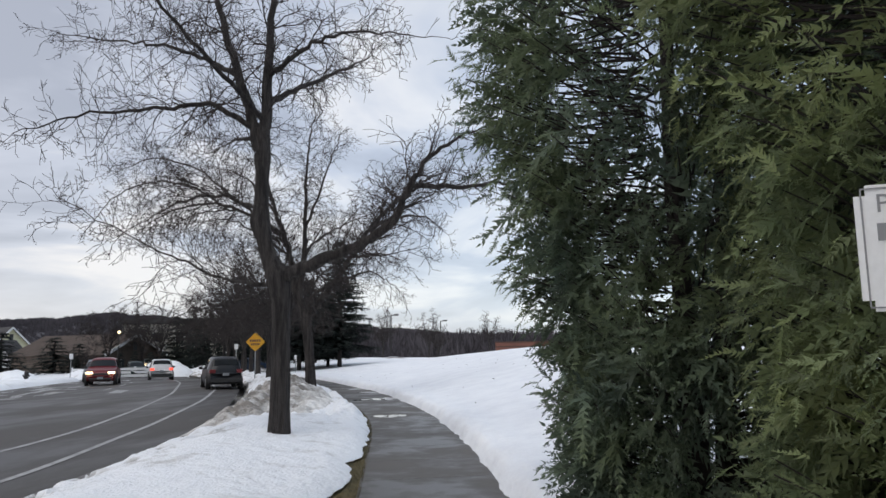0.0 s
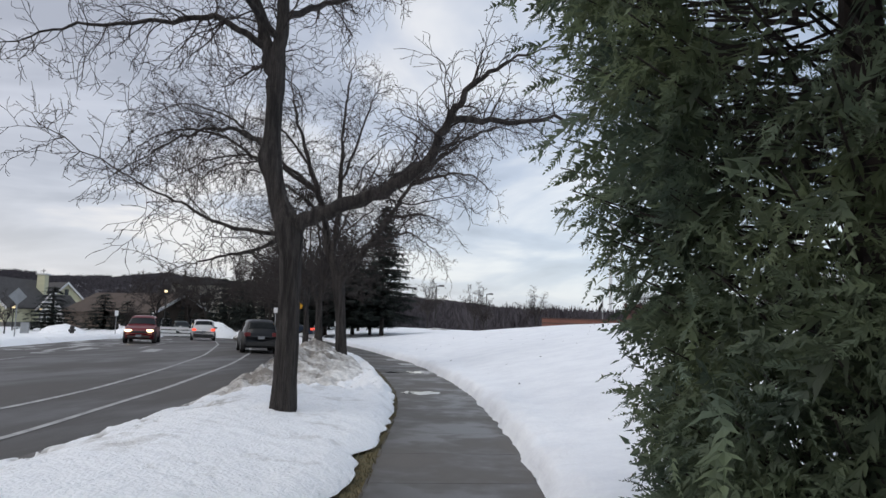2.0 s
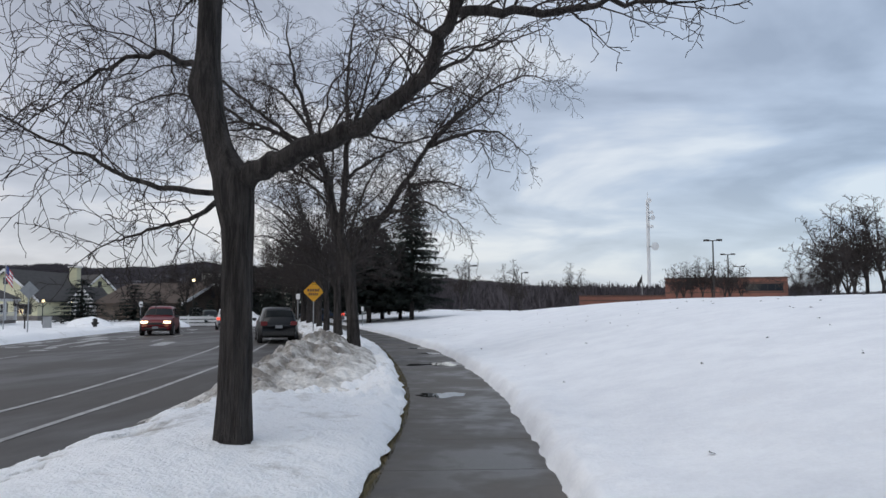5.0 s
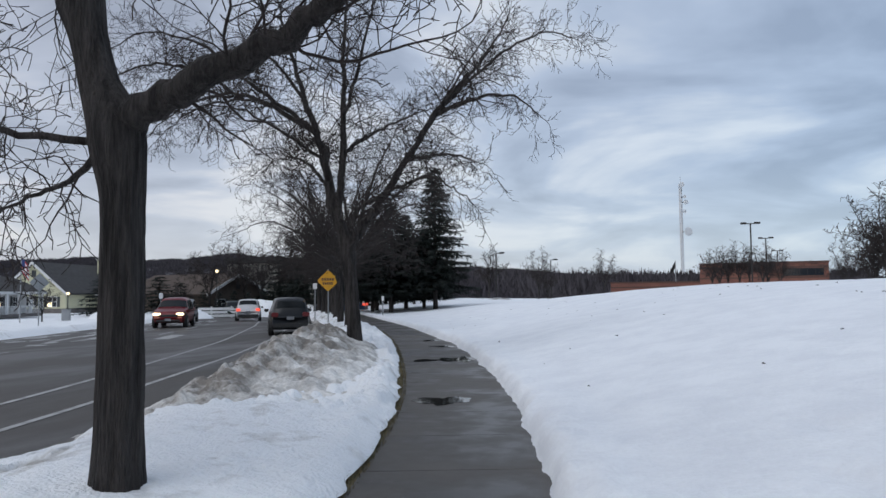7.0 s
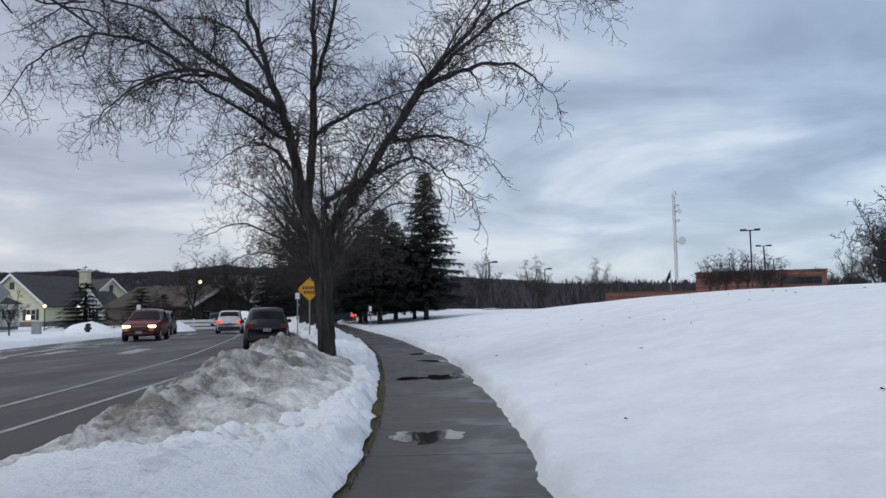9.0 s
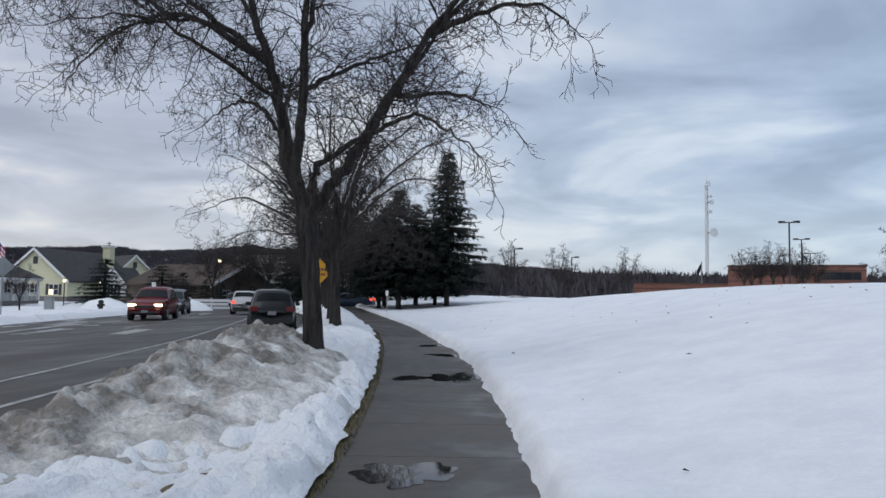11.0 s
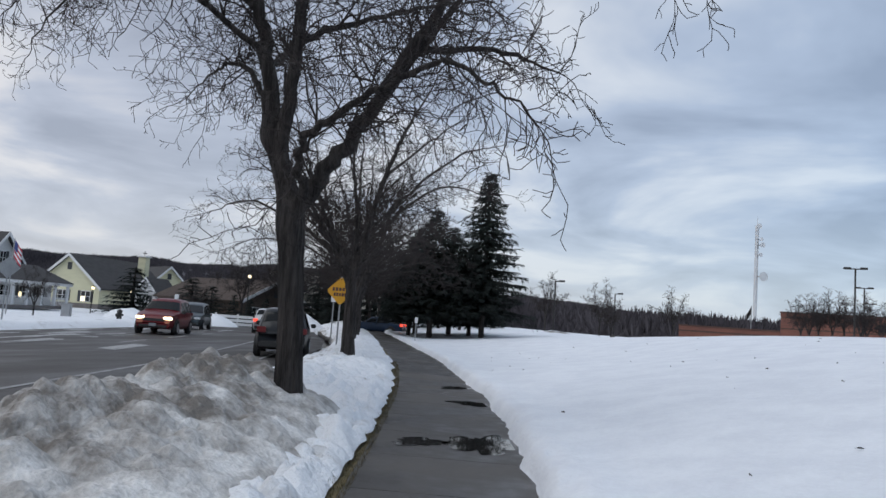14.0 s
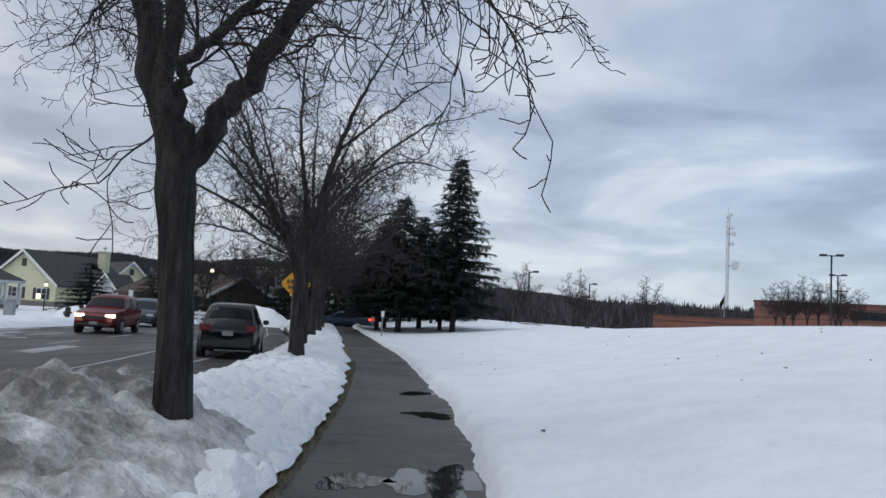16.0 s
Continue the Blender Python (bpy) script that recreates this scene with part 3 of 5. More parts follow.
LOCUST = "bare honey locust with furrowed grey bark on the snowy verge"
G = "bare trees along the verge"
bare_tree("street_tree", (-2.74, 11.4, 0.15), [(0, 0, 0), (0.01, 0, 1.5), (-0.03, 0, 2.5), (-0.22, 0, 2.95), (-0.36, 0.02, 3.6), (-0.38, 0.05, 4.6)], [
    ([(-0.06, 0, 2.45), (0.12, -0.02, 2.66), (0.7, -0.05, 2.88), (1.34, -0.1, 3.1), (1.89, -0.2, 3.44), (2.2, -0.3, 3.97), (2.5, -0.4, 4.4), (3.0, -0.4, 4.75)], 0.135),
    ([(2.25, -0.3, 4.0), (3.0, -0.2, 4.0), (3.7, -0.1, 4.05), (4.3, 0.0, 4.05)], 0.05),
    ([(1.2, -0.1, 3.05), (1.7, 0.4, 3.6), (2.2, 0.8, 4.0), (2.8, 1.1, 4.3)], 0.035),
    ([(-0.2, 0, 2.5), (-0.92, -0.1, 2.6), (-1.5, -0.2, 2.85), (-2.1, -0.3, 3.15), (-3.5, -0.5, 3.9)], 0.032),
    ([(-0.2, 0, 2.4), (-0.9, 0.4, 2.25), (-1.6, 0.7, 2.2), (-2.3, 0.9, 2.0)], 0.03),
    ([(-0.38, 0.05, 4.5), (-0.52, 0.05, 5.15), (-0.9, 0.1, 6.4), (-1.3, 0.1, 7.6), (-1.6, 0.1, 8.8)], 0.125),
    ([(-0.38, 0.05, 4.4), (-0.3, 0, 5.9), (-0.22, -0.05, 7.4), (-0.1, -0.1, 9.0)], 0.12),
    ([(-0.4, 0.03, 5.1), (-1.2, -0.2, 5.55), (-2.0, -0.3, 5.5), (-3.2, -0.5, 5.4), (-4.2, -0.6, 5.15)], 0.055),
    ([(-0.9, 0.1, 6.2), (-1.55, 0.3, 6.6), (-2.3, 0.5, 6.95), (-3.15, 0.7, 7.2), (-4.6, 0.9, 7.5)], 0.05),
    ([(-0.28, 0, 6.1), (0.5, -0.4, 6.4), (1.3, -0.7, 6.5), (2.3, -0.9, 6.3)], 0.05),
    ([(-0.3, 0, 5.6), (0.1, 1.0, 6.3), (0.6, 2.0, 7.0), (1.0, 2.8, 7.6)], 0.06),
    ([(-0.35, 0, 4.9), (-0.9, 1.0, 5.3), (-1.6, 2.0, 5.6), (-2.5, 2.8, 5.6)], 0.05),
    ([(-0.35, 0, 5.3), (-0.8, -1.0, 5.9), (-1.2, -2.0, 6.4), (-1.4, -3.0, 6.7)], 0.05),
    ([(-0.34, 0, 3.7), (-1.2, 0.4, 4.1), (-2.2, 0.8, 4.1), (-3.2, 1.0, 3.7)], 0.04),
], 0.155, 3, 8.2, LOCUST, 1.75, 2, G, [(-0.5, -0.05, 3.55, 0.22, 0.08), (-0.05, -0.15, 2.45, 0.3, 0.05), (-0.1, 0, 2.6, 0.25, 0.04)], 0.0042)
bare_tree("street_tree", (-5.3, 22.7, 0.2), [(0, 0, 0), (-0.08, 0, 1.2), (-0.18, 0, 2.3), (-0.28, 0, 2.7), (-0.5, 0, 3.3), (-0.66, 0, 3.95)], [
    ([(-0.64, 0, 3.8), (-0.85, 0, 4.8), (-1.25, 0, 5.9), (-1.7, 0, 7.3), (-2.0, 0, 8.6)], 0.11),
    ([(-0.42, 0, 3.2), (-0.28, -0.1, 4.2), (-0.2, -0.2, 5.4), (-0.2, -0.2, 6.5), (-0.1, -0.3, 7.8), (0, -0.3, 8.8)], 0.10),
    ([(-0.2, 0, 2.3), (0.25, -0.05, 2.95), (0.75, -0.1, 3.6), (1.35, -0.2, 4.4), (2.0, -0.25, 5.35), (2.8, -0.3, 6.15), (3.5, -0.3, 7.0)], 0.12),
    ([(2.0, -0.25, 5.3), (3.1, -0.4, 5.6), (3.8, -0.5, 5.5), (4.3, -0.5, 5.1)], 0.05),
    ([(0.0, -0.1, 2.6), (0.2, -0.6, 3.1), (0.75, -0.9, 3.35), (1.55, -1.2, 3.62), (2.15, -1.4, 3.75), (2.6, -1.45, 3.5), (3.0, -1.5, 3.2)], 0.06),
    ([(1.35, -0.2, 4.4), (2.3, 0.4, 4.5), (2.9, 0.6, 4.3)], 0.045),
    ([(-0.95, 0, 5.1), (-2.2, -0.3, 5.9), (-3.5, 0.5, 6.4), (-5.4, 1.3, 6.4), (-7.0, 1.9, 5.8)], 0.065),
    ([(-0.66, 0, 3.9), (-1.6, 0.7, 4.6), (-2.6, 1.5, 4.9), (-3.7, 2.2, 4.7)], 0.045),
    ([(-1.3, 0, 6.0), (-2.2, 0.5, 7.0), (-3.1, 0.8, 7.6), (-4.0, 1.0, 7.8)], 0.045),
    ([(-0.2, -0.2, 5.3), (0.4, -0.9, 6.2), (0.9, -1.5, 7.1), (1.3, -1.9, 7.8)], 0.05),
    ([(-0.25, -0.1, 4.6), (0.2, 1.0, 5.3), (0.8, 2.0, 5.9), (1.3, 2.8, 6.3)], 0.05),
    ([(-0.7, 0, 4.3), (-1.2, 1.2, 5.0), (-1.9, 2.2, 5.4), (-2.7, 3.0, 5.4)], 0.05),
    ([(-0.7, 0, 4.4), (-1.4, -1.0, 5.0), (-2.2, -1.8, 5.4), (-3.1, -2.4, 5.2)], 0.045),
    ([(-1.0, 0, 5.2), (-1.8, -0.1, 5.8), (-2.8, -0.3, 6.6), (-3.8, -0.4, 7.4), (-5.3, -0.5, 7.8), (-6.7, -0.5, 7.3)], 0.06),
    ([(-3.0, 0.2, 6.2), (-4.2, -0.2, 6.9), (-5.4, -0.4, 7.0), (-6.6, -0.4, 6.6), (-7.3, -0.4, 5.8)], 0.045),
    ([(-2.6, 0.0, 6.05), (-3.6, -0.2, 6.0), (-4.4, -0.2, 5.7), (-5.0, -0.3, 5.2)], 0.035),
    ([(0.75, -0.1, 3.6), (1.6, 0.3, 5.0), (2.4, 0.5, 6.4), (3.4, 0.6, 7.8)], 0.05),
    ([(2.0, -0.25, 5.35), (3.2, 0.3, 6.6), (4.3, 0.5, 7.2), (5.1, 0.6, 7.0)], 0.045),
], 0.158, 8, 8.2, "bare honey locust rising out of the dirty snow pile", 1.8, 2, G, [(-0.75, -0.05, 3.35, 0.18, 0.09), (-0.2, -0.1, 2.3, 0.3, 0.05)], 0.0046)
BOUGHS = [
    ([(-0.05, 0, 1.9), (-0.45, 0, 2.9), (-0.95, 0, 3.8), (-1.45, 0, 4.9), (-2.2, 0, 6.8)], 0.11),
    ([(-0.05, 0, 2.0), (0.28, 0, 3.5), (0.7, 0, 5.1), (1.2, 0, 6.3), (1.9, 0, 7.6)], 0.11),
    ([(-0.05, 0, 2.0), (0.0, -0.1, 3.8), (-0.2, -0.2, 5.5), (-0.2, -0.2, 7.8)], 0.09),
    ([(0.2, 0, 3.0), (1.3, -0.5, 3.9), (2.6, -0.9, 4.6), (3.9, -1.1, 4.4)], 0.055),
    ([(-0.5, 0, 2.9), (-1.7, -0.4, 3.7), (-3.0, -0.7, 4.2), (-4.3, -0.9, 3.8)], 0.055),
    ([(0.3, 0, 3.6), (1.4, 0.6, 4.9), (2.5, 1.0, 5.9), (3.6, 1.2, 6.2)], 0.05),
    ([(-0.9, 0, 3.7), (-2.1, 0.5, 4.9), (-3.2, 0.8, 5.7), (-4.0, 1.0, 6.0)], 0.05),
    ([(0.0, 0, 3.0), (0.3, 1.4, 4.2), (0.6, 2.6, 5.2), (0.8, 3.4, 5.6)], 0.05),
    ([(-0.5, 0, 3.0), (-0.9, -1.4, 4.2), (-1.2, -2.6, 5.0)], 0.05),
    ([(-1.3, 0, 4.6), (-2.3, 0.4, 5.9), (-3.2, 0.6, 6.9)], 0.04),
    ([(0.7, 0, 5.1), (1.8, 0.3, 6.1), (2.8, 0.4, 6.8)], 0.04),
    ([(0.1, 0, 2.6), (1.0, -0.9, 3.0), (2.0, -1.5, 3.3), (3.0, -1.9, 3.0)], 0.035),
    ([(-0.2, 0, 2.5), (-1.2, -0.8, 3.0), (-2.2, -1.3, 3.1), (-3.2, -1.6, 2.7)], 0.035),
]
bare_tree("street_tree", (-9.33, 32.7, 0.1), [(0, 0, 0), (-0.03, 0, 1.2), (-0.06, 0, 2.1)], BOUGHS, 0.18, 21, 7.5, LOCUST, 1.7, 2, G, (), 0.0045)
T4 = bare_tree("street_tree", (-11.6, 37.4, 0.05), [(0, 0, 0), (0.03, 0, 1.2), (-0.06, 0, 2.1)], BOUGHS, 0.15, 57, 3.4, LOCUST, 1.7, 2, G, (), 0.006)
T4.rotation_euler.z = radians(70)
for x, y, turn, k in ((-14.3, 43.5, 160, 1.05), (-16.9, 49.5, 250, 1.0), (-19.4, 55, 20, 1.0), (-22.6, 61.5, 120, 1.1), (-18.6, 52.5, 200, 0.9), (-21.5, 58.5, 75, 1.05), (-24.5, 64.5, 330, 1.1)):
    ob = copy_thing(T4, pose(x, y, 0.05, 0, 0, turn))
    ob.scale = (k, k, k)


def frond(v, f, p, d, up, ln, w, rnd, leaves=5):
    """A flat feathery spray: leaflets in pairs along a stem, smaller towards the tip."""
    side = d.cross(up).normalized()
    up = side.cross(d)
    for i in range(leaves):
        t = i / leaves
        q = p + d * ln * t - up * (0.15 * ln * t * t)
        size = w * (1 - 0.6 * t)
        for s in (-1, 1):
            a = (d * 0.8 + side * s).normalized()
            tip = q + a * size * rnd.uniform(1.1, 1.7) - up * size * rnd.uniform(-0.1, 0.4)
            mid = q + a * size * 0.6
            k = len(v)
            v += [tuple(q), tuple(mid + d * size * 0.28), tuple(tip), tuple(mid - d * size * 0.24)]
            f.append((k, k + 1, k + 2, k + 3))
    k = len(v)
    e = p + d * ln * 1.1 - up * 0.18 * ln
    m = p + d * ln * 0.6 - up * 0.06 * ln
    v += [tuple(p), tuple(m + side * w * 0.22), tuple(e), tuple(m - side * w * 0.22)]
    f.append((k, k + 1, k + 2, k + 3))


def fan_shape(seed, pairs=8):
    """A flat cedar spray of unit length along +y: feathered side shoots on a curved stem, one connected piece."""
    rnd = random.Random(seed)
    stem = [Vector((0.03 * math.sin(5 * t + seed), t, -0.34 * t * t)) for t in (i / pairs for i in range(pairs + 1))]
    v, f = [tuple(p) for p in stem], []
    for i in range(pairs):
        t = i / pairs
        for s in (-1, 1):
            ln = (0.44 - 0.32 * t) * rnd.uniform(0.45, 1.25) * (0.6 if i == 0 else 1)
            a = radians(rnd.uniform(22, 44))
            d = Vector((s * math.sin(a), math.cos(a), rnd.uniform(-0.35, 0.1)))
            w = Vector((s * d.y, -s * d.x, 0)) * 0.025
            p = stem[i]
            k = len(v)
            v += [tuple(p + d * ln * 0.45 + w), tuple(p + d * ln), tuple(p + d * ln * 0.5 - w)]
            f += [(i, k, k + 1, k + 2), (i, i + 1, k + 2)]
    k = len(v)
    e = stem[-1]
    v += [(e.x - 0.035, e.y + 0.05, e.z), (e.x, e.y + 0.16, e.z - 0.04), (e.x + 0.035, e.y + 0.05, e.z)]
    f.append((pairs, k + 2, k + 1, k))
    return np.array(v), f


FANS = [fan_shape(k) for k in range(7)]


def cedar(name, base, height, radius, seed, count, mat, label):
    """An arborvitae: stems and clumps of hanging, flat, feathered sprays with gaps between the clumps."""
    rnd = random.Random(seed)
    root = new(name)
    root.location = base
    twigs = Tubes()
    for k in range(3):
        a = k * 2.1 + seed
        tb = Tubes()
        tb.add([(0.1 * math.cos(a), 0.1 * math.sin(a), -0.1), (0.25 * math.cos(a), 0.25 * math.sin(a), height * 0.4), (0.15 * math.cos(a), 0.15 * math.sin(a), height * 0.95)], [0.09, 0.06, 0.01], 8)
        part("stem", (tb.v, tb.f), TWIG, root)
    sets = [[] for _ in FANS]
    per = 18
    for b in range(int(count / per)):
        z = height * (0.015 + 0.97 * rnd.random() ** 1.3)
        a = rnd.random() * 6.283
        prof = np.interp(z, [0, 0.6, 1.4, 2.3, 3.2, 4.2, 5.2, height], [0.70, 0.81, 0.90, 1.00, 1.22, 1.40, 1.12, 0.12])
        lump = 0.97 + 0.26 * noise.noise(Vector((math.cos(a) * 1.9, math.sin(a) * 1.9, z * 1.1 + seed)))
        rad = radius * prof * lump * rnd.choice((rnd.uniform(0.88, 1.02), rnd.uniform(0.72, 0.97)))
        out = Vector((math.cos(a), math.sin(a), 0))
        tan = Vector((-out.y, out.x, 0))
        start = Vector((0, 0, z - 0.25)) + out * rad * 0.2
        end = out * (rad - 0.1) + Vector((0, 0, z + rnd.uniform(-0.05, 0.2)))
        twigs.add([start, (start + end) / 2 + Vector((0, 0, -0.08)), end], [0.012, 0.008, 0.004], 3)
        lean = tan * rnd.gauss(0, 0.45) + Vector((0, 0, rnd.uniform(-0.8, 0.25)))
        for k in range(per):
            # small sprays at the tips, a few broad ones behind them
            deep = k % 4 == 3
            t = rnd.uniform(0.55, 0.8) if deep else 0.72 + 0.30 * rnd.random() ** 0.7
            q = start.lerp(end, t) + Vector((rnd.gauss(0, 0.075), rnd.gauss(0, 0.075), rnd.gauss(0, 0.10)))
            d = (out * rnd.uniform(0.35, 0.9) + lean + Vector((rnd.gauss(0, 0.35), rnd.gauss(0, 0.35), rnd.gauss(0, 0.35)))).normalized()
            up = (tan * rnd.gauss(0, 0.8) + out * rnd.uniform(0.1, 0.9) + Vector((0, 0, rnd.uniform(0.1, 0.9)))).normalized()
            side = d.cross(up).normalized()
            up = side.cross(d)
            ln = rnd.uniform(0.28, 0.42) if deep else rnd.uniform(0.10, 0.18)
            sets[rnd.randrange(len(FANS))].append((*(side * ln), *(d * ln), *(up * ln), *q))
    v, f, n = [], [], 0
    for (fv, ff), rows in zip(FANS, sets):
        m = np.array(rows)
        p = fv[None, :, 0:1] * m[:, None, 0:3] + fv[None, :, 1:2] * m[:, None, 3:6] + fv[None, :, 2:3] * m[:, None, 6:9] + m[:, None, 9:12]
        v.append(p.reshape(-1, 3))
        for k in range(len(m)):
            f += [tuple(i + n for i in q) for q in ff]
            n += len(fv)
    tagged(part("brushwood", (twigs.v, twigs.f), TWIG, root), kind="stuff")
    part("foliage", (np.concatenate(v).tolist(), f), mat, root)
    return tagged(root, label, "shrub", "evergreen screen")


cedar("arborvitae", (2.41, 5.45, 0.1), 6.8, 1.56, 4, 18500, CEDAR, "tall dark green arborvitae leaning over the footpath")
cedar("arborvitae", (3.35, 3.3, 0.1), 6.4, 1.56, 9, 15000, CEDAR_LIGHT, "tall green arborvitae beside the footpath")
cedar("arborvitae", (3.6, 1.2, 0.1), 5.8, 1.4, 14, 5500, CEDAR_BROWN, "arborvitae with bronze-tinged winter foliage")


def spruce(name, base, height, radius, seed, label, clear=1.2, fine=1.0, size=1.0):
    rnd = random.Random(seed)
    root = new(name)
    root.location = base
    tb = Tubes()
    tb.add([(0, 0, -0.2), (0, 0, height * 0.5), (0, 0, height)], [0.2, 0.12, 0.02], 8)
    v, f = [], []
    z = clear
    while z < height - 0.2:
        k = 1 - (z - clear) / (height - clear)
        n = int(8 + 8 * k)
        for b in range(n):
            a = 6.283 * (b + rnd.random()) / n
            ln = radius * k ** 0.78 * rnd.uniform(0.7, 1.12) + 0.12
            out = Vector((math.cos(a), math.sin(a), 0))
            p0 = Vector((0, 0, z + rnd.uniform(-0.15, 0.15)))
            p2 = p0 + out * ln + Vector((0, 0, -0.16 * ln + 0.18 * ln * rnd.random()))
            tb.add([p0, p0.lerp(p2, 0.5) + Vector((0, 0, -0.06 * ln)), p2], [0.025, 0.015, 0.005], 3)
            m = int((6 + ln * 10) * fine)
            for j in range(m):
                t = 0.15 + 0.9 * j / m
                q = p0.lerp(p2, t)
                sd = Vector((-out.y, out.x, 0)) * rnd.choice((-1, 1))
                d = (out * rnd.uniform(0.2, 0.9) + sd * rnd.uniform(0.1, 1.0) + Vector((0, 0, rnd.uniform(-0.8, 0.2)))).normalized()
                frond(v, f, q, d, Vector((0, 0, 1)), rnd.uniform(0.28, 0.55) * size, 0.17 * size, rnd, 2)
        z += 0.36 / math.sqrt(fine)
    part("trunk", (tb.v, tb.f), BARK, root)
    part("foliage", (v, f), SPRUCE, root)
    return tagged(root, label, "conifer", "dark spruces")


S1 = spruce("spruce_tree", (-13.2, 60.5, 0.3), 11.0, 3.0, 2, "tall dark spruce with drooping boughs in the snow", 1.7)
for x, y, k, turn in ((-16.4, 59.5, 0.76, 80), (-15.2, 64.5, 0.6, 200), (-18.6, 61.5, 0.62, 150), (-19.8, 66, 0.72, 20), (-17.5, 67, 0.75, 290)):
    ob = copy_thing(S1, pose(x, y, 0.2, 0, 0, turn))
    ob.scale = (k * 1.3, k * 1.3, k)
    tagged(ob, "shorter dark spruce in the group beside the footpath")


# ---- distance ----


def ridge(name, a0, a1, dist, height, seed, label, depth=80, crown=1.0):
    """A wooded hill seen against the sky: a rounded bank covered with bare crowns."""
    rnd = np.random.RandomState(seed)
    A = np.radians(np.linspace(a0, a1, 160))
    h = height(np.degrees(A)) * (0.88 + 0.24 * fbm(A * 22, 0 * A, seed % 5))
    v, f = [], []
    prof = [(0, -1.5), (0.25, 0.45), (0.6, 0.85), (1.0, 1.0), (1.6, 0.7)]
    for a, hh in zip(A, h):
        for u, w in prof:
            d = dist + u * depth
            v.append((d * math.sin(a), d * math.cos(a), hh * w if w > 0 else -3))
    m = len(prof)
    for i in range(len(A) - 1):
        for k in range(m - 1):
            f.append((i * m + k, i * m + k + 1, (i + 1) * m + k + 1, (i + 1) * m + k))
    hill = part(name, (v, f), WOODS_FLOOR)
    v, f = [], []
    for _ in range(int(7000 / math.sqrt(crown))):
        i = rnd.randint(0, len(A) - 1)
        a, hh, u = A[i] + rnd.uniform(-0.5, 0.5) * (A[1] - A[0]), h[i], rnd.rand() ** 0.6 * 1.05
        w = np.interp(u, [p[0] for p in prof], [p[1] for p in prof])
        d = dist + u * depth
        x, y, z = d * math.sin(a), d * math.cos(a), max(-1, hh * w)
        tall, wide = crown * dist * rnd.uniform(0.004, 0.0095), crown * dist * rnd.uniform(0.004, 0.009)
        tx, ty = math.cos(a), -math.sin(a)
        for t in rnd.uniform(-1.4, 1.4, 22):
            # a thin bough of a rounded crown, fanning out of the trunk
            r = rnd.uniform(0.55, 1.0)
            ex, ez = math.sin(t) * wide * r, tall * (0.25 + 0.75 * math.cos(t) * r)
            bx, bw = ex * 0.15, wide * rnd.uniform(0.012, 0.05)
            k = len(v)
            v += [(x + tx * bx, y + ty * bx, z - 1), (x + tx * (ex * 0.75 - bw), y + ty * (ex * 0.75 - bw), z + ez * 0.72), (x + tx * ex, y + ty * ex, z + ez), (x + tx * (ex * 0.75 + bw), y + ty * (ex * 0.75 + bw), z + ez * 0.70)]
            f.append((k, k + 1, k + 2, k + 3))
    part("bare_crowns", (v, f), WOODS, hill)
    return tagged(hill, label, "woods", kind="stuff")


ridge("wooded_hill", -62, -22, 330, lambda d: np.interp(d, [-62, -50, -44, -33, -29, -22], [15, 17, 18.5, 20, 22, 15]), 3, "wooded winter hill behind the houses")
ridge("wooded_hill", -30, 40, 280, lambda d: np.interp(d, [-30, -20, -11, -5, 0, 6, 12, 20, 40], [14, 13.5, 13, 9.0, 8.0, 4.8, 4.2, 5.0, 5.0]), 7, "low line of bare woods on the horizon")
ridge("tree_belt", -24, 16, 175, lambda d: np.interp(d, [-24, -12, -6, 0, 5, 10, 16], [1.6, 1.8, 1.2, 1.0, 0.7, 0.5, 0.5]), 12, "belt of bare trees beyond the snow field", 25, 4.2)

# ---- buildings ----
SIDING = material("pale_yellow_siding", (0.68, 0.655, 0.45), 0.7, 0.08, 0.5, 20, 0.2, stretch=(1, 1, 6))
WHITE_SIDING = material("white_siding", (0.66, 0.66, 0.66), 0.7, 0.08, 0.5, 20, 0.2, stretch=(1, 1, 6))
BEIGE = material("beige_render", (0.42, 0.40, 0.35), 0.8, 0.12, 0.5, 15, 0.2)
SHINGLE = material("grey_brown_shingles", (0.066, 0.063, 0.064), 0.9, 0.25, 1.2, 18, 0.6, stretch=(1, 1, 3))
BROWN_WALL = material("brown_board_wall", (0.13, 0.10, 0.08), 0.8, 0.2, 1, 20, 0.3)
RUST_ROOF = material("brown_shingles", (0.085, 0.062, 0.05), 0.9, 0.25, 1.2, 18, 0.5)
TRIM = material("white_trim", (0.75, 0.75, 0.75), 0.55, 0.06, 2, 30, 0.1)
DARK_SHUTTER = material("dark_shutter", (0.05, 0.055, 0.06), 0.6, 0.15, 3, 30, 0.1)
STONE_BASE = material("stone_base", (0.22, 0.20, 0.19), 0.85, 0.3, 3, 20, 0.5)
BRICK = material("red_orange_brick", (0.25, 0.105, 0.07), 0.85, 0.2, 0.6, 12, 0.3, second=(0.17, 0.075, 0.058), stretch=(0.3, 0.3, 3))
BRICK_DARK = material("dark_brick", (0.12, 0.065, 0.05), 0.85, 0.2, 0.6, 12, 0.3)
GLASS = plain("dark_window_glass", (0.02, 0.024, 0.03), 0.05)
LIT = plain("warm_lamp_glass", (1.0, 0.78, 0.45), 0.4, 0, 2.2)
STEEL = material("dark_painted_steel", (0.035, 0.033, 0.032), 0.5, 0.2, 3, 40, 0.1, metal=0.3)
GALV = material("galvanised_steel", (0.38, 0.39, 0.40), 0.45, 0.15, 3, 40, 0.1, metal=0.6)
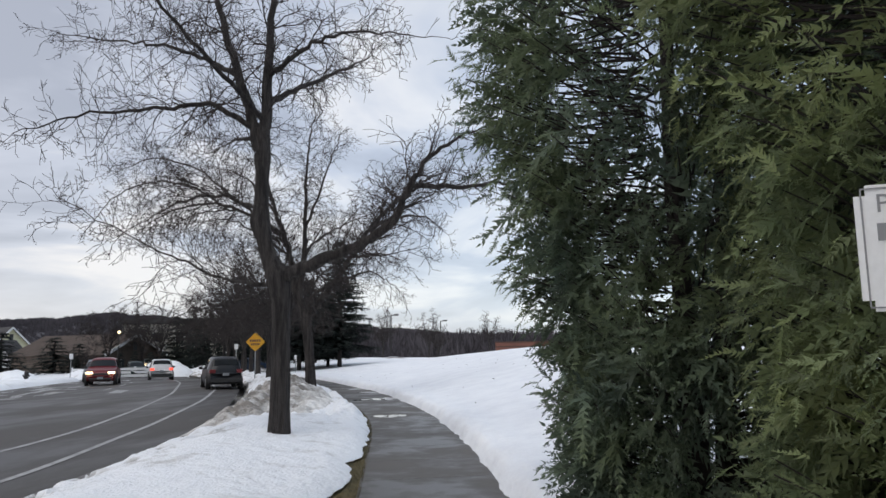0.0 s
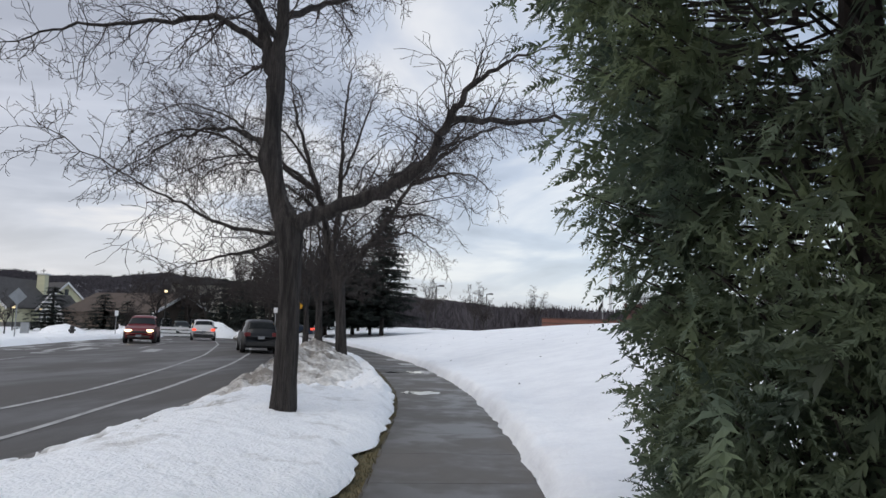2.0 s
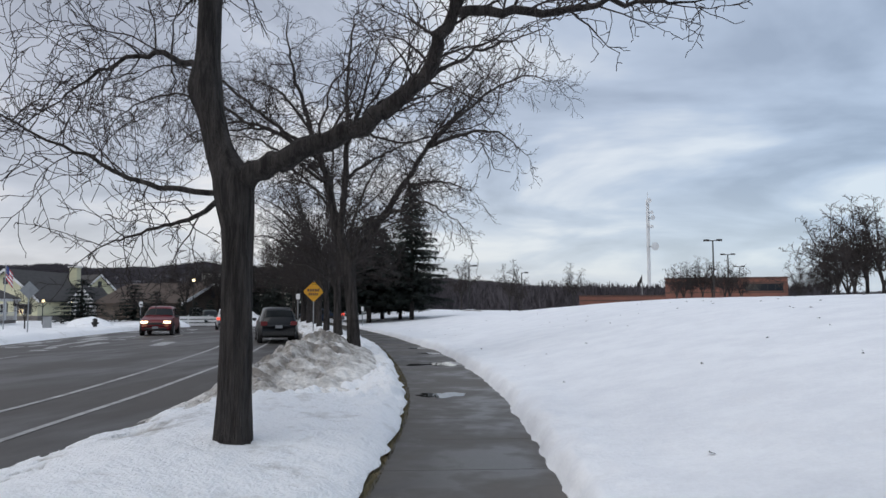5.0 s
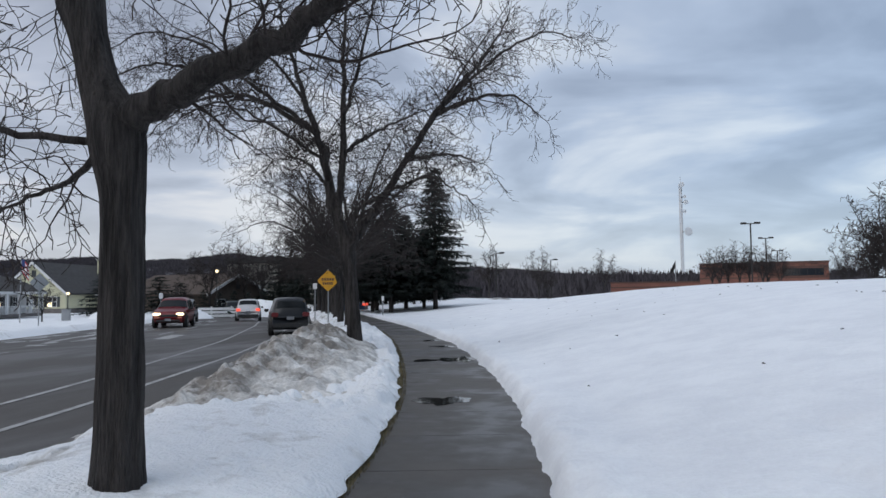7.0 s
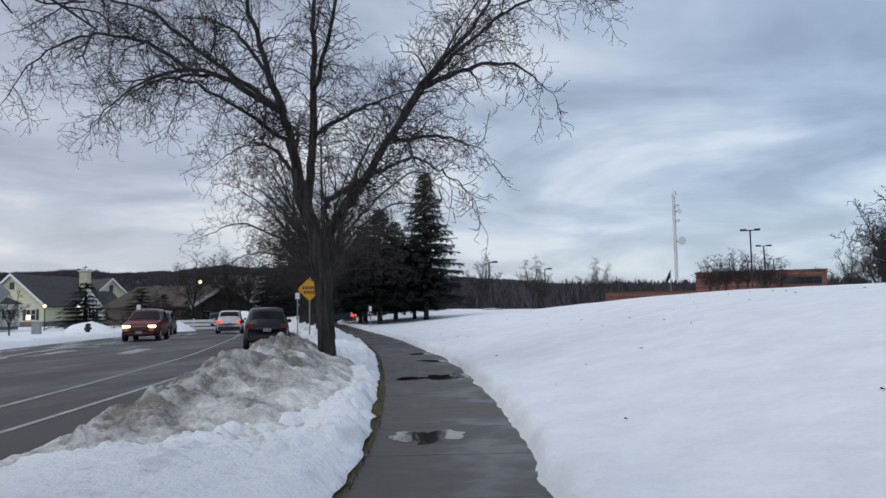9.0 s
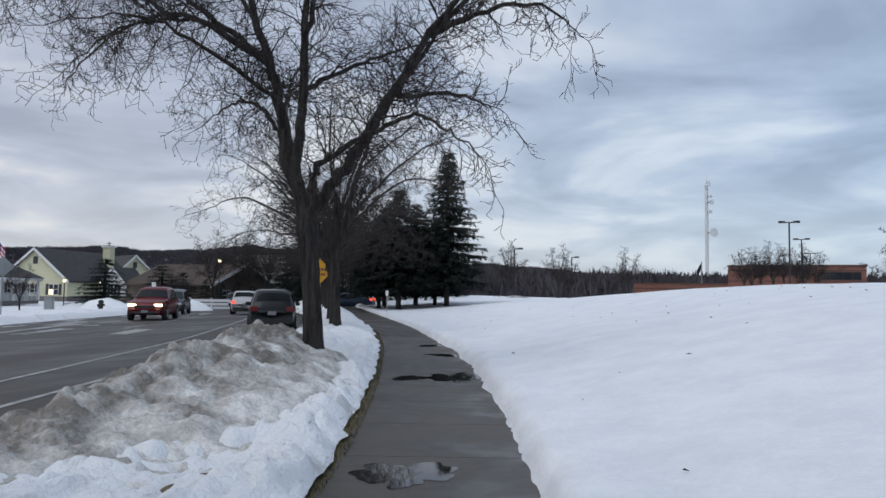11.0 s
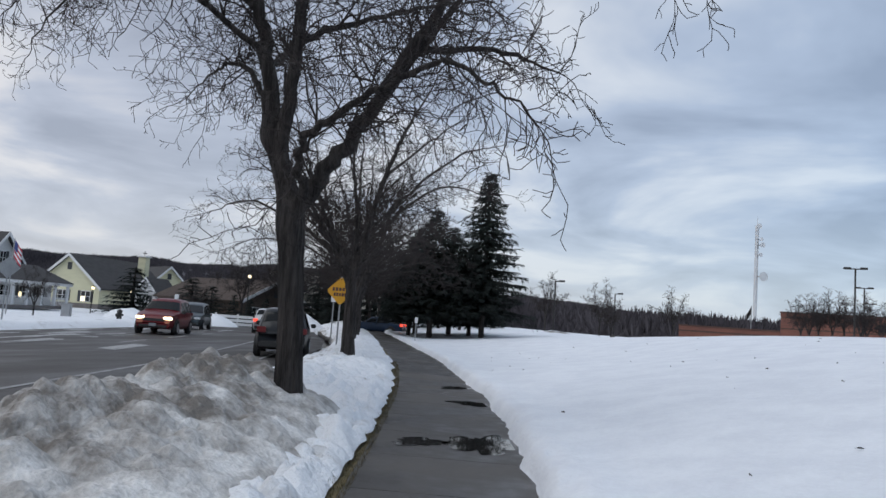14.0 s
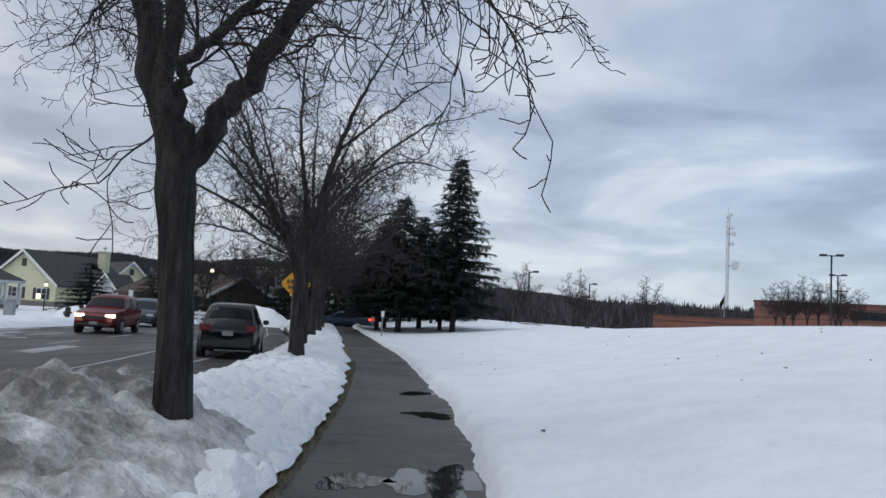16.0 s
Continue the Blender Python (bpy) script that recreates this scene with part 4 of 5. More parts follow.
MAST = material("white_mast_paint", (0.82, 0.83, 0.84), 0.5, 0.1, 1, 20, 0.1)
SIGN_YELLOW = material("sign_yellow", (0.72, 0.36, 0.02), 0.5, 0.1, 4, 40, 0.05)
SIGN_WHITE = material("sign_white", (0.80, 0.80, 0.80), 0.5, 0.05, 6, 50, 0.05)
SIGN_DARK = plain("sign_dark", (0.10, 0.05, 0.04), 0.6)
FLAG_RED = plain("flag_red", (0.45, 0.06, 0.08), 0.8)
FLAG_BLUE = plain("flag_blue", (0.05, 0.07, 0.20), 0.8)


def thing(name, m, label, category, group=""):
    root = new(name)
    root.matrix_world = m
    return tagged(root, label, category, group)


def window(root, x, z, w, h, y=0.0, shutters=True, lit=False):
    """A window in a wall whose face is at y, looking to -y."""
    win = part("window", box(bmesh.new(), x - w / 2, x + w / 2, y - 0.03, y + 0.05, z, z + h), TRIM, root)
    for k in (-1, 1):
        part("pane", box(bmesh.new(), x + k * w / 4 - w / 4 + 0.06, x + k * w / 4 + w / 4 - 0.06, y - 0.045, y - 0.02, z + 0.08, z + h / 2 - 0.03), LIT if lit and k < 0 else GLASS, win)
        part("pane", box(bmesh.new(), x + k * w / 4 - w / 4 + 0.06, x + k * w / 4 + w / 4 - 0.06, y - 0.045, y - 0.02, z + h / 2 + 0.03, z + h - 0.08), GLASS, win)
        if shutters:
            a = x + k * (w / 2 + 0.24)
            part("shutter", box(bmesh.new(), a - 0.19, a + 0.19, y - 0.05, y + 0.01, z, z + h, 0.012), DARK_SHUTTER, win, "dark louvred shutter")


def gable_house(name, m, w, d, eave, peak, wall_mat, label, base_band=True, windows=(), vent=True, roof_mat=None):
    """Gable wall at local y = 0, ridge along +y."""
    roof_mat = roof_mat or SHINGLE
    root = thing(name, m, label, "house")
    v = [(-w / 2, 0, 0), (w / 2, 0, 0), (w / 2, 0, eave), (0, 0, peak), (-w / 2, 0, eave)]
    v += [(a, d, c) for a, _, c in v]
    f = [(0, 1, 2, 3, 4), (9, 8, 7, 6, 5), (1, 6, 7, 2), (0, 4, 9, 5), (0, 5, 6, 1), (2, 7, 8, 3), (4, 3, 8, 9)]
    part("wall", (v, f), wall_mat, root)
    slope = (peak - eave) / (w / 2)
    o = 0.45
    for s in (-1, 1):
        bm = bmesh.new()
        p = [(s * (w / 2 + o), -o, eave - o * slope + 0.06), (0, -o, peak + 0.06), (0, d + o, peak + 0.06), (s * (w / 2 + o), d + o, eave - o * slope + 0.06)]
        lo = [bm.verts.new(q) for q in p]
        hi = [bm.verts.new((q[0], q[1], q[2] + 0.2)) for q in p]
        for a, b in ((0, 1), (1, 2), (2, 3), (3, 0)):
            bm.faces.new((lo[a], lo[b], hi[b], hi[a]))
        bm.faces.new(lo); bm.faces.new(hi)
        bmesh.ops.recalc_face_normals(bm, faces=bm.faces)
        part("roof", bm, roof_mat, root)
        bm = bmesh.new()
        q = [(s * (w / 2 + o), -o - 0.06, eave - o * slope), (0, -o - 0.06, peak)]
        vs = [bm.verts.new((a, b + yy, c + zz)) for zz in (-0.12, 0.28) for yy in (0, 0.055) for a, b, c in q]
        for fc in ((0, 1, 5, 4), (2, 3, 7, 6), (0, 2, 6, 4), (1, 3, 7, 5), (0, 1, 3, 2), (4, 5, 7, 6)):
            bm.faces.new([vs[k] for k in fc])
        bmesh.ops.recalc_face_normals(bm, faces=bm.faces)
        part("rake_trim", bm, TRIM, root, "white rake board")
    if base_band:
        part("plinth", box(bmesh.new(), -w / 2 - 0.06, w / 2 + 0.06, -0.06, d + 0.06, -0.3, 0.55), STONE_BASE, root)
    for x, z, ww, hh, lit in windows:
        window(root, x, z, ww, hh, 0.0, True, lit)
    if vent:
        part("attic_vent", box(bmesh.new(), -0.32, 0.32, -0.05, 0.05, peak - 1.9, peak - 0.95, 0.02), DARK_SHUTTER, root)
    return root


HOUSE_Z = -0.55
gable_house("house", pose(-77.6, 89.9, HOUSE_Z, 0, 0, 10), 9.2, 17, 2.75, 6.75, SIDING, "pale yellow gabled house with white trim and dark shutters", True,
            [(-0.6, 0.75, 1.35, 1.45, False), (2.7, 0.75, 1.35, 1.45, True)])
gable_house("house", pose(-70.2, 96.0, HOUSE_Z, 0, 0, 10), 3.2, 5, 2.5, 4.4, WHITE_SIDING, "small white gabled bay beside the yellow house", True, [(0, 0.7, 1.0, 1.4, False)], False)
gable_house("house", pose(-80.0, 112.5, HOUSE_Z, 0, 0, 60), 8.0, 22, 3.0, 6.9, SIDING, "yellow wing with a white gable and wide grey roof", True, [(-1.2, 0.7, 1.1, 1.3, False), (1.4, 0.7, 1.1, 1.3, False)])


def cupola(m):
    root = thing("cupola", m, "pale yellow boxy cupola with white cap and weathervane on the roof", "cupola")
    part("body", box(bmesh.new(), -0.6, 0.6, -0.6, 0.6, -2.6, 1.35, 0.02), SIDING, root)
    part("cap", box(bmesh.new(), -0.8, 0.8, -0.8, 0.8, 1.35, 1.55, 0.03), TRIM, root)
    bm = cyl(bmesh.new(), (0, 0, 1.5), (0, 0, 2.3), 0.05)
    box(bm, -0.35, 0.35, -0.03, 0.03, 1.95, 2.05)
    part("weathervane", bm, STEEL, root)


cupola(pose(-78.0, 104.0, 5.9, 0, 0, 10))


def porch_house():
    root = gable_house("house", pose(-66.2, 70.2, HOUSE_Z, 0, 0, 105), 8.5, 15, 3.2, 7.3, WHITE_SIDING, "white house with a dark roof and columned porch", True, [(0, 4.2, 0.9, 1.4, False), (-2.2, 0.8, 1.1, 1.5, True), (1.6, 0.8, 1.1, 1.5, False)], False)
    # low hipped porch roof in front of the gable, on columns
    x0, x1, y0, y1 = -6.6, 5.0, -4.3, -0.1
    v = [(x0 - 0.4, y0 - 0.4, 2.75), (x1 + 0.4, y0 - 0.4, 2.75), (x1 + 0.4, y1, 2.75), (x0 - 0.4, y1, 2.75), (x0 + 2.4, y1, 4.4), (x1 - 2.4, y1, 4.4), (x0 + 2.4, y0 + 2.2, 4.4), (x1 - 2.4, y0 + 2.2, 4.4)]
    part("porch_roof", (v, [(0, 1, 7, 6), (1, 2, 5, 7), (0, 6, 4, 3), (6, 7, 5, 4), (0, 3, 2, 1)]), SHINGLE, root, "dark hipped porch roof")
    part("fascia", box(bmesh.new(), x0 - 0.3, x1 + 0.3, y0 - 0.3, y1, 2.45, 2.74), TRIM, root)
    part("porch_floor", box(bmesh.new(), x0, x1, y0, y1, 0, 0.35), STONE_BASE, root)
    for k in range(6):
        a = x0 + 0.1 + k * (x1 - x0 - 0.2) / 5
        part("column", box(bmesh.new(), a - 0.13, a + 0.13, y0 - 0.1, y0 + 0.16, 0.35, 2.46, 0.015), TRIM, root)
        part("column", box(bmesh.new(), x0 - 0.05, x0 + 0.2, y0 + 0.8 * k + 0.2, y0 + 0.8 * k + 0.42, 0.35, 2.46, 0.015), TRIM, root)
    bm = box(bmesh.new(), x0, x1, y0 + 0.02, y0 + 0.08, 1.15, 1.22)
    for k in range(48):
        a = x0 + 0.2 + k * 0.235
        box(bm, a - 0.02, a + 0.02, y0 + 0.03, y0 + 0.07, 0.35, 1.15)
    part("railing", bm, TRIM, root, "white porch railing")
    part("porch_wall", box(bmesh.new(), x0 + 1.4, x1 - 0.4, y0 + 1.6, y0 + 1.7, 0.35, 2.5), WHITE_SIDING, root)
    for a in (-3.2, -0.4, 2.4):
        window(root, a, 1.0, 1.0, 1.25, y0 + 1.6, True, a == -0.4)
    bm = box(bmesh.new(), 1.4, 2.6, 2.0, 3.4, 5.4, 6.9)
    part("dormer", bm, WHITE_SIDING, root)


porch_house()
gable_house("house", pose(-49.5, 95, -0.9, 0, 0, 75), 11, 16, 2.6, 5.2, BROWN_WALL, "brown-roofed house behind dark clipped evergreens", False, [(-3, 0.8, 1.4, 1.2, False), (2.5, 0.8, 1.4, 1.2, True)], True, RUST_ROOF)


def apartment_block():
    root = thing("apartment_building", pose(-45, 112, -0.6, 0, 0, 22), "beige two-storey building with dark windows behind the trees", "building")
    part("wall", box(bmesh.new(), -14, 16, 0, 12, 0, 7), BEIGE, root)
    part("roof", box(bmesh.new(), -14.5, 16.5, -0.5, 12.5, 7, 7.9, 0.1), SHINGLE, root)
    for k in range(9):
        for z in (1.0, 4.2):
            x = -12.4 + k * 3.4
            win = part("window", box(bmesh.new(), x - 0.7, x + 0.7, -0.05, 0.05, z, z + 1.5), TRIM, root)
            part("pane", box(bmesh.new(), x - 0.6, x + 0.6, -0.09, -0.03, z + 0.1, z + 1.4), GLASS, win)


apartment_block()


def brick_building():
    root = thing("brick_building", pose(13.6, 138.8, 0.4, 0, 0, -10.4), "low red-orange brick building with dark bands and a flat roof", "building")
    part("wall", box(bmesh.new(), 0, 19.7, 0, 22, 0, 5.5), BRICK, root)
    part("coping", box(bmesh.new(), -0.15, 19.85, -0.15, 22.15, 5.5, 5.78, 0.03), BRICK_DARK, root)
    for z in (3.05, 4.75):
        part("brick_band", box(bmesh.new(), -0.03, 19.73, -0.04, 0, z, z + 0.22), BRICK_DARK, root)
    win = part("window", box(bmesh.new(), 13.0, 19.0, -0.06, 0.02, 3.4, 4.65), STEEL, root)
    for k in range(5):
        part("pane", box(bmesh.new(), 13.1 + k * 1.18, 14.2 + k * 1.18, -0.1, -0.05, 3.5, 4.55), GLASS, win)
    low = thing("brick_building", pose(-1.4, 139.5, 0.4, 0, 0, -2.7), "lower brick wing with a stepped parapet", "building")
    part("wall", box(bmesh.new(), 0, 14.95, 0, 16, 0, 2.55), BRICK, low)
    part("coping", box(bmesh.new(), -0.1, 14.95, -0.12, 16, 2.55, 2.78, 0.03), BRICK_DARK, low)
    part("brick_band", box(bmesh.new(), -0.02, 14.95, -0.04, 0, 1.7, 1.95), BRICK_DARK, low)


brick_building()

# ---- street furniture, masts, signs ----


def area_lamp(x, y, z0, z1, heads, turn, label):
    root = thing("street_lamp", pose(x, y, z0, 0, 0, turn), label, "street lamp", "car park lamps")
    h = z1 - z0
    part("base", cyl(bmesh.new(), (0, 0, -0.3), (0, 0, 0.6), 0.28, 0.26, 14), CONCRETE, root)
    part("pole", box(bmesh.new(), -0.075, 0.075, -0.075, 0.075, 0.6, h - 0.1, 0.01), STEEL, root)
    for s in heads:
        part("arm", box(bmesh.new(), min(0, s * 0.5), max(0, s * 0.5), -0.04, 0.04, h - 0.2, h - 0.1), STEEL, root)
        part("lamp_head", box(bmesh.new(), s * 0.68 - 0.32, s * 0.68 + 0.32, -0.2, 0.2, h - 0.2, h, 0.03), STEEL, root)


area_lamp(-14.1, 93.4, 0.2, 6.42, (1,), 8, "dark square street lamp with one head in the snow")
area_lamp(-9.5, 113.8, 0.2, 6.4, (1,), 8, "dark square street lamp with one head in the snow")
for x, y in ((14.2, 90.7), (20.1, 115.3), (28.4, 151)):
    area_lamp(x, y, 0.2, 8.85, (-1, 1), -8, "dark car park lamp with twin heads")


def radio_mast():
    root = thing("radio_mast", pose(18.9, 243.2, -0.5), "tall white lattice radio mast with dish antennas", "mast")
    legs = [(0.42 * math.cos(a), 0.42 * math.sin(a)) for a in (0.5, 2.6, 4.7)]
    for x, y in legs:
        part("leg", cyl(bmesh.new(), (x, y, 0), (x, y, 35.5), 0.2, 0.15, 8), MAST, root)
    bm = bmesh.new()
    for k in range(30):
        for i in range(3):
            a, b = legs[i], legs[(i + 1) % 3]
            if k % 2:
                a, b = b, a
            cyl(bm, (*a, k * 1.18), (*b, (k + 1) * 1.18), 0.08, n=5)
    part("bracing", bm, MAST, root)
    part("spike", cyl(bmesh.new(), (0, 0, 35.5), (0, 0, 38.0), 0.12, 0.06, 6), MAST, root)
    for z, x, r in ((20.3, 1.7, 1.35), (29.5, 1.2, 0.8), (31.2, 0.9, 0.55), (26.6, 0.8, 0.6), (35.0, 0.2, 0.8)):
        dish = part("dish", cyl(bmesh.new(), (x, -0.8, z), (x + 0.25, -1.3, z), r * 0.75, r, 18), MAST, root)
        part("dish_arm", cyl(bmesh.new(), (0.2, 0, z), (x, -0.8, z), 0.1, n=6), STEEL, dish)


radio_mast()


def flag_cloth(root, x, z, w, h, stripes, wave=0.12, sag=0.35):
    """Stripes and a canton, hanging from a pole at x."""
    for k in range(stripes):
        v, f = [], []
        for i in range(11):
            t = i / 10
            y = wave * math.sin(t * 7) * t
            for e in (0, 1):
                v.append((x + w * t, y, z - h * (k + e) / stripes - sag * h * t))
        for i in range(10):
            f.append((2 * i, 2 * i + 1, 2 * i + 3, 2 * i + 2))
        part("stripe", (v, f), FLAG_RED if k % 2 == 0 else SIGN_WHITE, root)
    v = [(x, -0.02, z), (x + w * 0.42, wave * math.sin(2.94) * 0.42 - 0.03, z - sag * h * 0.42), (x + w * 0.42, wave * math.sin(2.94) * 0.42 - 0.03, z - h * 0.54 - sag * h * 0.42), (x, -0.02, z - h * 0.54)]
    part("canton", (v, [(0, 1, 2, 3)]), FLAG_BLUE, root)


fp = thing("flagpole", pose(-38.6, 47.5, -0.35, 0, 0, 40), "thin flagpole with a limp striped red, white and blue flag", "flagpole")
part("pole", cyl(bmesh.new(), (0, 0, -0.2), (0, 0, 4.7), 0.04, 0.03, 8), GALV, fp)
flag_cloth(fp, 0.04, 4.6, 0.42, 1.0, 7, 0.1, 0.6)
fp2 = thing("flagpole", pose(11.0, 159, 0, 0, 0, 0), "distant flagpole with a dark drooping flag", "flagpole")
part("pole", cyl(bmesh.new(), (0, 0, 0), (0, 0, 7.6), 0.12, 0.08, 8), GALV, fp2)
part("flag", ([(0, 0, 7.5), (0, 0, 6.2), (-0.7, 0.2, 4.9), (-0.9, -0.1, 5.8)], [(0, 1, 2, 3)]), STEEL, fp2)


def warning_sign():
    root = thing("warning_sign", pose(-13.2, 39.8, 0.0, 0, 0, 19), "yellow diamond warning sign on a steel post in the snow", "road sign")
    part("post", box(bmesh.new(), -0.03, 0.03, 0.02, 0.06, -0.2, 2.75, 0.004), GALV, root)
    bm = bmesh.new()
    box(bm, -0.38, 0.38, -0.004, 0.004, -0.38, 0.38)
    bmesh.ops.bevel(bm, geom=[e for e in bm.edges if abs(e.verts[0].co.y - e.verts[1].co.y) > 0.005], offset=0.05, segments=3, affect="EDGES")
    bmesh.ops.transform(bm, matrix=pose(0, 0, 2.2, 0, 45, 0), verts=bm.verts)
    plate = part("plate", bm, SIGN_YELLOW, root)
    for z, w in ((2.27, 0.62), (2.07, 0.5)):
        bm = bmesh.new()
        n = 5
        for k in range(n):
            a = -w / 2 + k * w / n
            box(bm, a, a + w / n * 0.72, -0.012, -0.005, z - 0.065, z + 0.065)
        part("lettering", bm, SIGN_DARK, plate, "row of unreadable dark letters")


warning_sign()


def letters(name, body, size, m, mat, parent):
    cu = bpy.data.curves.new(name, "FONT")
    cu.body, cu.size, cu.extrude = body, size, 0.001
    tmp = bpy.data.objects.new(name, cu)
    scene.collection.objects.link(tmp)
    me = bpy.data.meshes.new_from_object(tmp)
    bpy.data.objects.remove(tmp)
    me.materials.clear()
    me.materials.append(mat)
    ob = new(name, me)
    ob.parent, ob.matrix_basis = parent, m
    return ob


def private_sign():
    root = thing("notice_sign", pose(2.32, 2.13, 0.1, 0, 0, -14), "white notice sign with grey letters before the evergreens", "sign")
    part("post", box(bmesh.new(), -0.025, 0.025, 0.01, 0.05, -0.2, 2.1, 0.004), GALV, root)
    bm = box(bmesh.new(), -0.23, 0.23, -0.004, 0.004, 1.51, 1.92)
    bmesh.ops.bevel(bm, geom=[e for e in bm.edges if abs(e.verts[0].co.y - e.verts[1].co.y) > 0.005], offset=0.035, segments=4, affect="EDGES")
    plate = part("plate", bm, SIGN_WHITE, root)
    grey = plain("faded_letters", (0.25, 0.25, 0.26), 0.7)
    letters("lettering", "PRI", 0.085, pose(-0.17, -0.006, 1.83, 90, 0, 0), grey, plate)
    for z, x0, x1 in ((1.765, -0.17, 0.17), (1.6, -0.12, 0.14)):
        bm = bmesh.new()
        n = 7
        for k in range(n):
            a = x0 + k * (x1 - x0) / n
            box(bm, a, a + (x1 - x0) / n * 0.65, -0.008, -0.004, z - 0.028, z + 0.028)
        part("lettering", bm, grey, plate, "row of unreadable faded letters")
    bm = bmesh.new()
    for x0, x1, z0, z1 in ((-0.21, 0.21, 1.905, 1.91), (-0.21, 0.21, 1.52, 1.525), (-0.212, -0.207, 1.525, 1.905), (0.207, 0.212, 1.525, 1.905)):
        box(bm, x0, x1, -0.008, -0.004, z0, z1)
    part("border", bm, grey, plate)


private_sign()


def post_sign(x, y, z, h, w, hh, turn, label, shape="rect"):
    root = thing("road_sign", pose(x, y, z, 0, 0, turn), label, "road sign")
    part("post", box(bmesh.new(), -0.03, 0.03, 0.01, 0.05, -0.3, h, 0.004), GALV, root)
    bm = bmesh.new()
    if shape == "diamond":
        box(bm, -w / 2, w / 2, -0.006, 0.004, -w / 2, w / 2, 0.002)
        bmesh.ops.transform(bm, matrix=pose(0, 0, h - w * 0.7, 0, 45, 0), verts=bm.verts)
    else:
        box(bm, -w / 2, w / 2, -0.006, 0.004, h - hh, h, 0.003)
    part("plate", bm, SIGN_WHITE if shape == "rect" else GALV, root)


post_sign(-30.1, 40.0, -0.2, 3.05, 0.72, 0.72, 60, "grey back of a diamond road sign on a post", "diamond")
post_sign(-14.2, 51.0, 0.1, 1.3, 0.16, 0.3, 20, "small white sign on a short post beside the footpath")
post_sign(-16.9, 46.6, -0.1, 2.3, 0.24, 0.34, 20, "small white parking sign on a steel post")
post_sign(-37.0, 60.5, -0.5, 2.3, 0.3, 0.46, 40, "small white sign on a post in the far lawn")


def hydrant():
    root = thing("fire_hydrant", pose(-37.5, 55.4, -0.4), "dark fire hydrant standing in the snow", "hydrant")
    part("barrel", cyl(bmesh.new(), (0, 0, -0.1), (0, 0, 0.7), 0.16, 0.15, 14), STEEL, root)
    bm = bmesh.new()
    bmesh.ops.create_uvsphere(bm, u_segments=14, v_segments=8, radius=0.19, matrix=pose(0, 0, 0.72) @ Matrix.Diagonal((1, 1, 0.8, 1)))
    part("bonnet", bm, STEEL, root)
    for a, b in (((-0.28, 0, 0.5), (0.28, 0, 0.5)), ((0, -0.28, 0.42), (0, 0, 0.42))):
        part("outlet", cyl(bmesh.new(), a, b, 0.08, n=10), STEEL, root)


hydrant()
cab = thing("utility_box", pose(-40.3, 53.6, -0.4, 0, 0, 30), "grey-green utility box in the snow by the road", "utility box")
part("body", box(bmesh.new(), -0.28, 0.28, -0.25, 0.25, -0.1, 0.95, 0.03), GALV, cab)
part("lid", box(bmesh.new(), -0.31, 0.31, -0.28, 0.28, 0.95, 1.02, 0.02), GALV, cab)


def post_lamp(x, y, z, h, label, lit=True):
    root = thing("post_lamp", pose(x, y, z), label, "lamp post", "lit garden lamps")
    part("pole", cyl(bmesh.new(), (0, 0, -0.3), (0, 0, h - 0.3), 0.06, 0.05, 10), STEEL, root)
    bm = bmesh.new()
    bmesh.ops.create_uvsphere(bm, u_segments=14, v_segments=8, radius=0.17, matrix=pose(0, 0, h - 0.15))
    part("globe", bm, LIT if lit else SIGN_WHITE, root, "warm glowing globe")
    part("cap", cyl(bmesh.new(), (0, 0, h), (0, 0, h + 0.12), 0.2, 0.04, 12), STEEL, root)


for x, y in ((-58.5, 74.5), (-66.0, 88.5), (-57.5, 97.0)):
    post_lamp(x, y, -0.5, 2.6, "slim dark garden lamp with a lit globe")
post_lamp(-43.0, 79.0, -0.9, 5.3, "tall street lamp with a bright white light")

fence = thing("white_fence", pose(-44, 72, -0.8, 0, 0, 25), "low white board fence by the far driveway", "fence")
for k in range(5):
    part("post", box(bmesh.new(), k * 2.0 - 0.07, k * 2.0 + 0.07, -0.07, 0.07, -0.2, 1.25, 0.01), TRIM, fence)
for z in (0.15, 0.5, 0.85):
    part("board", box(bmesh.new(), -0.05, 8.05, -0.11, -0.07, z, z + 0.26, 0.005), TRIM, fence)


PATCHY_SNOW = material("patchy_snow", (0.84, 0.86, 0.89), 0.7, 0.1, 0.35, 6, 0.3, second=(0.13, 0.11, 0.09), spots=0.43, stretch=(0.5, 1.6, 2), soft_edge=0.05)


def snow_heap(x, y, z, rx, ry, h, seed, mat=VERGE_SNOW, label="rounded mound of white ploughed snow"):
    a = np.linspace(-1, 1, 30)
    v, f = [], []
    for j in a:
        for i in a:
            r = math.hypot(i, j)
            k = max(0.0, 1 - r * r) ** 0.8
            v.append((i * rx, j * ry, k * h * (0.7 + 0.7 * float(fbm(i * 2 + seed, j * 2, 2))) - 0.1))
    for j in range(29):
        for i in range(29):
            f.append((j * 30 + i, j * 30 + i + 1, j * 30 + i + 31, j * 30 + i + 30))
    ob = smooth(part("snow_mound", (v, f), mat))
    ob.location = (x, y, z)
    tagged(ob, label, "snow mound", "snow mounds")


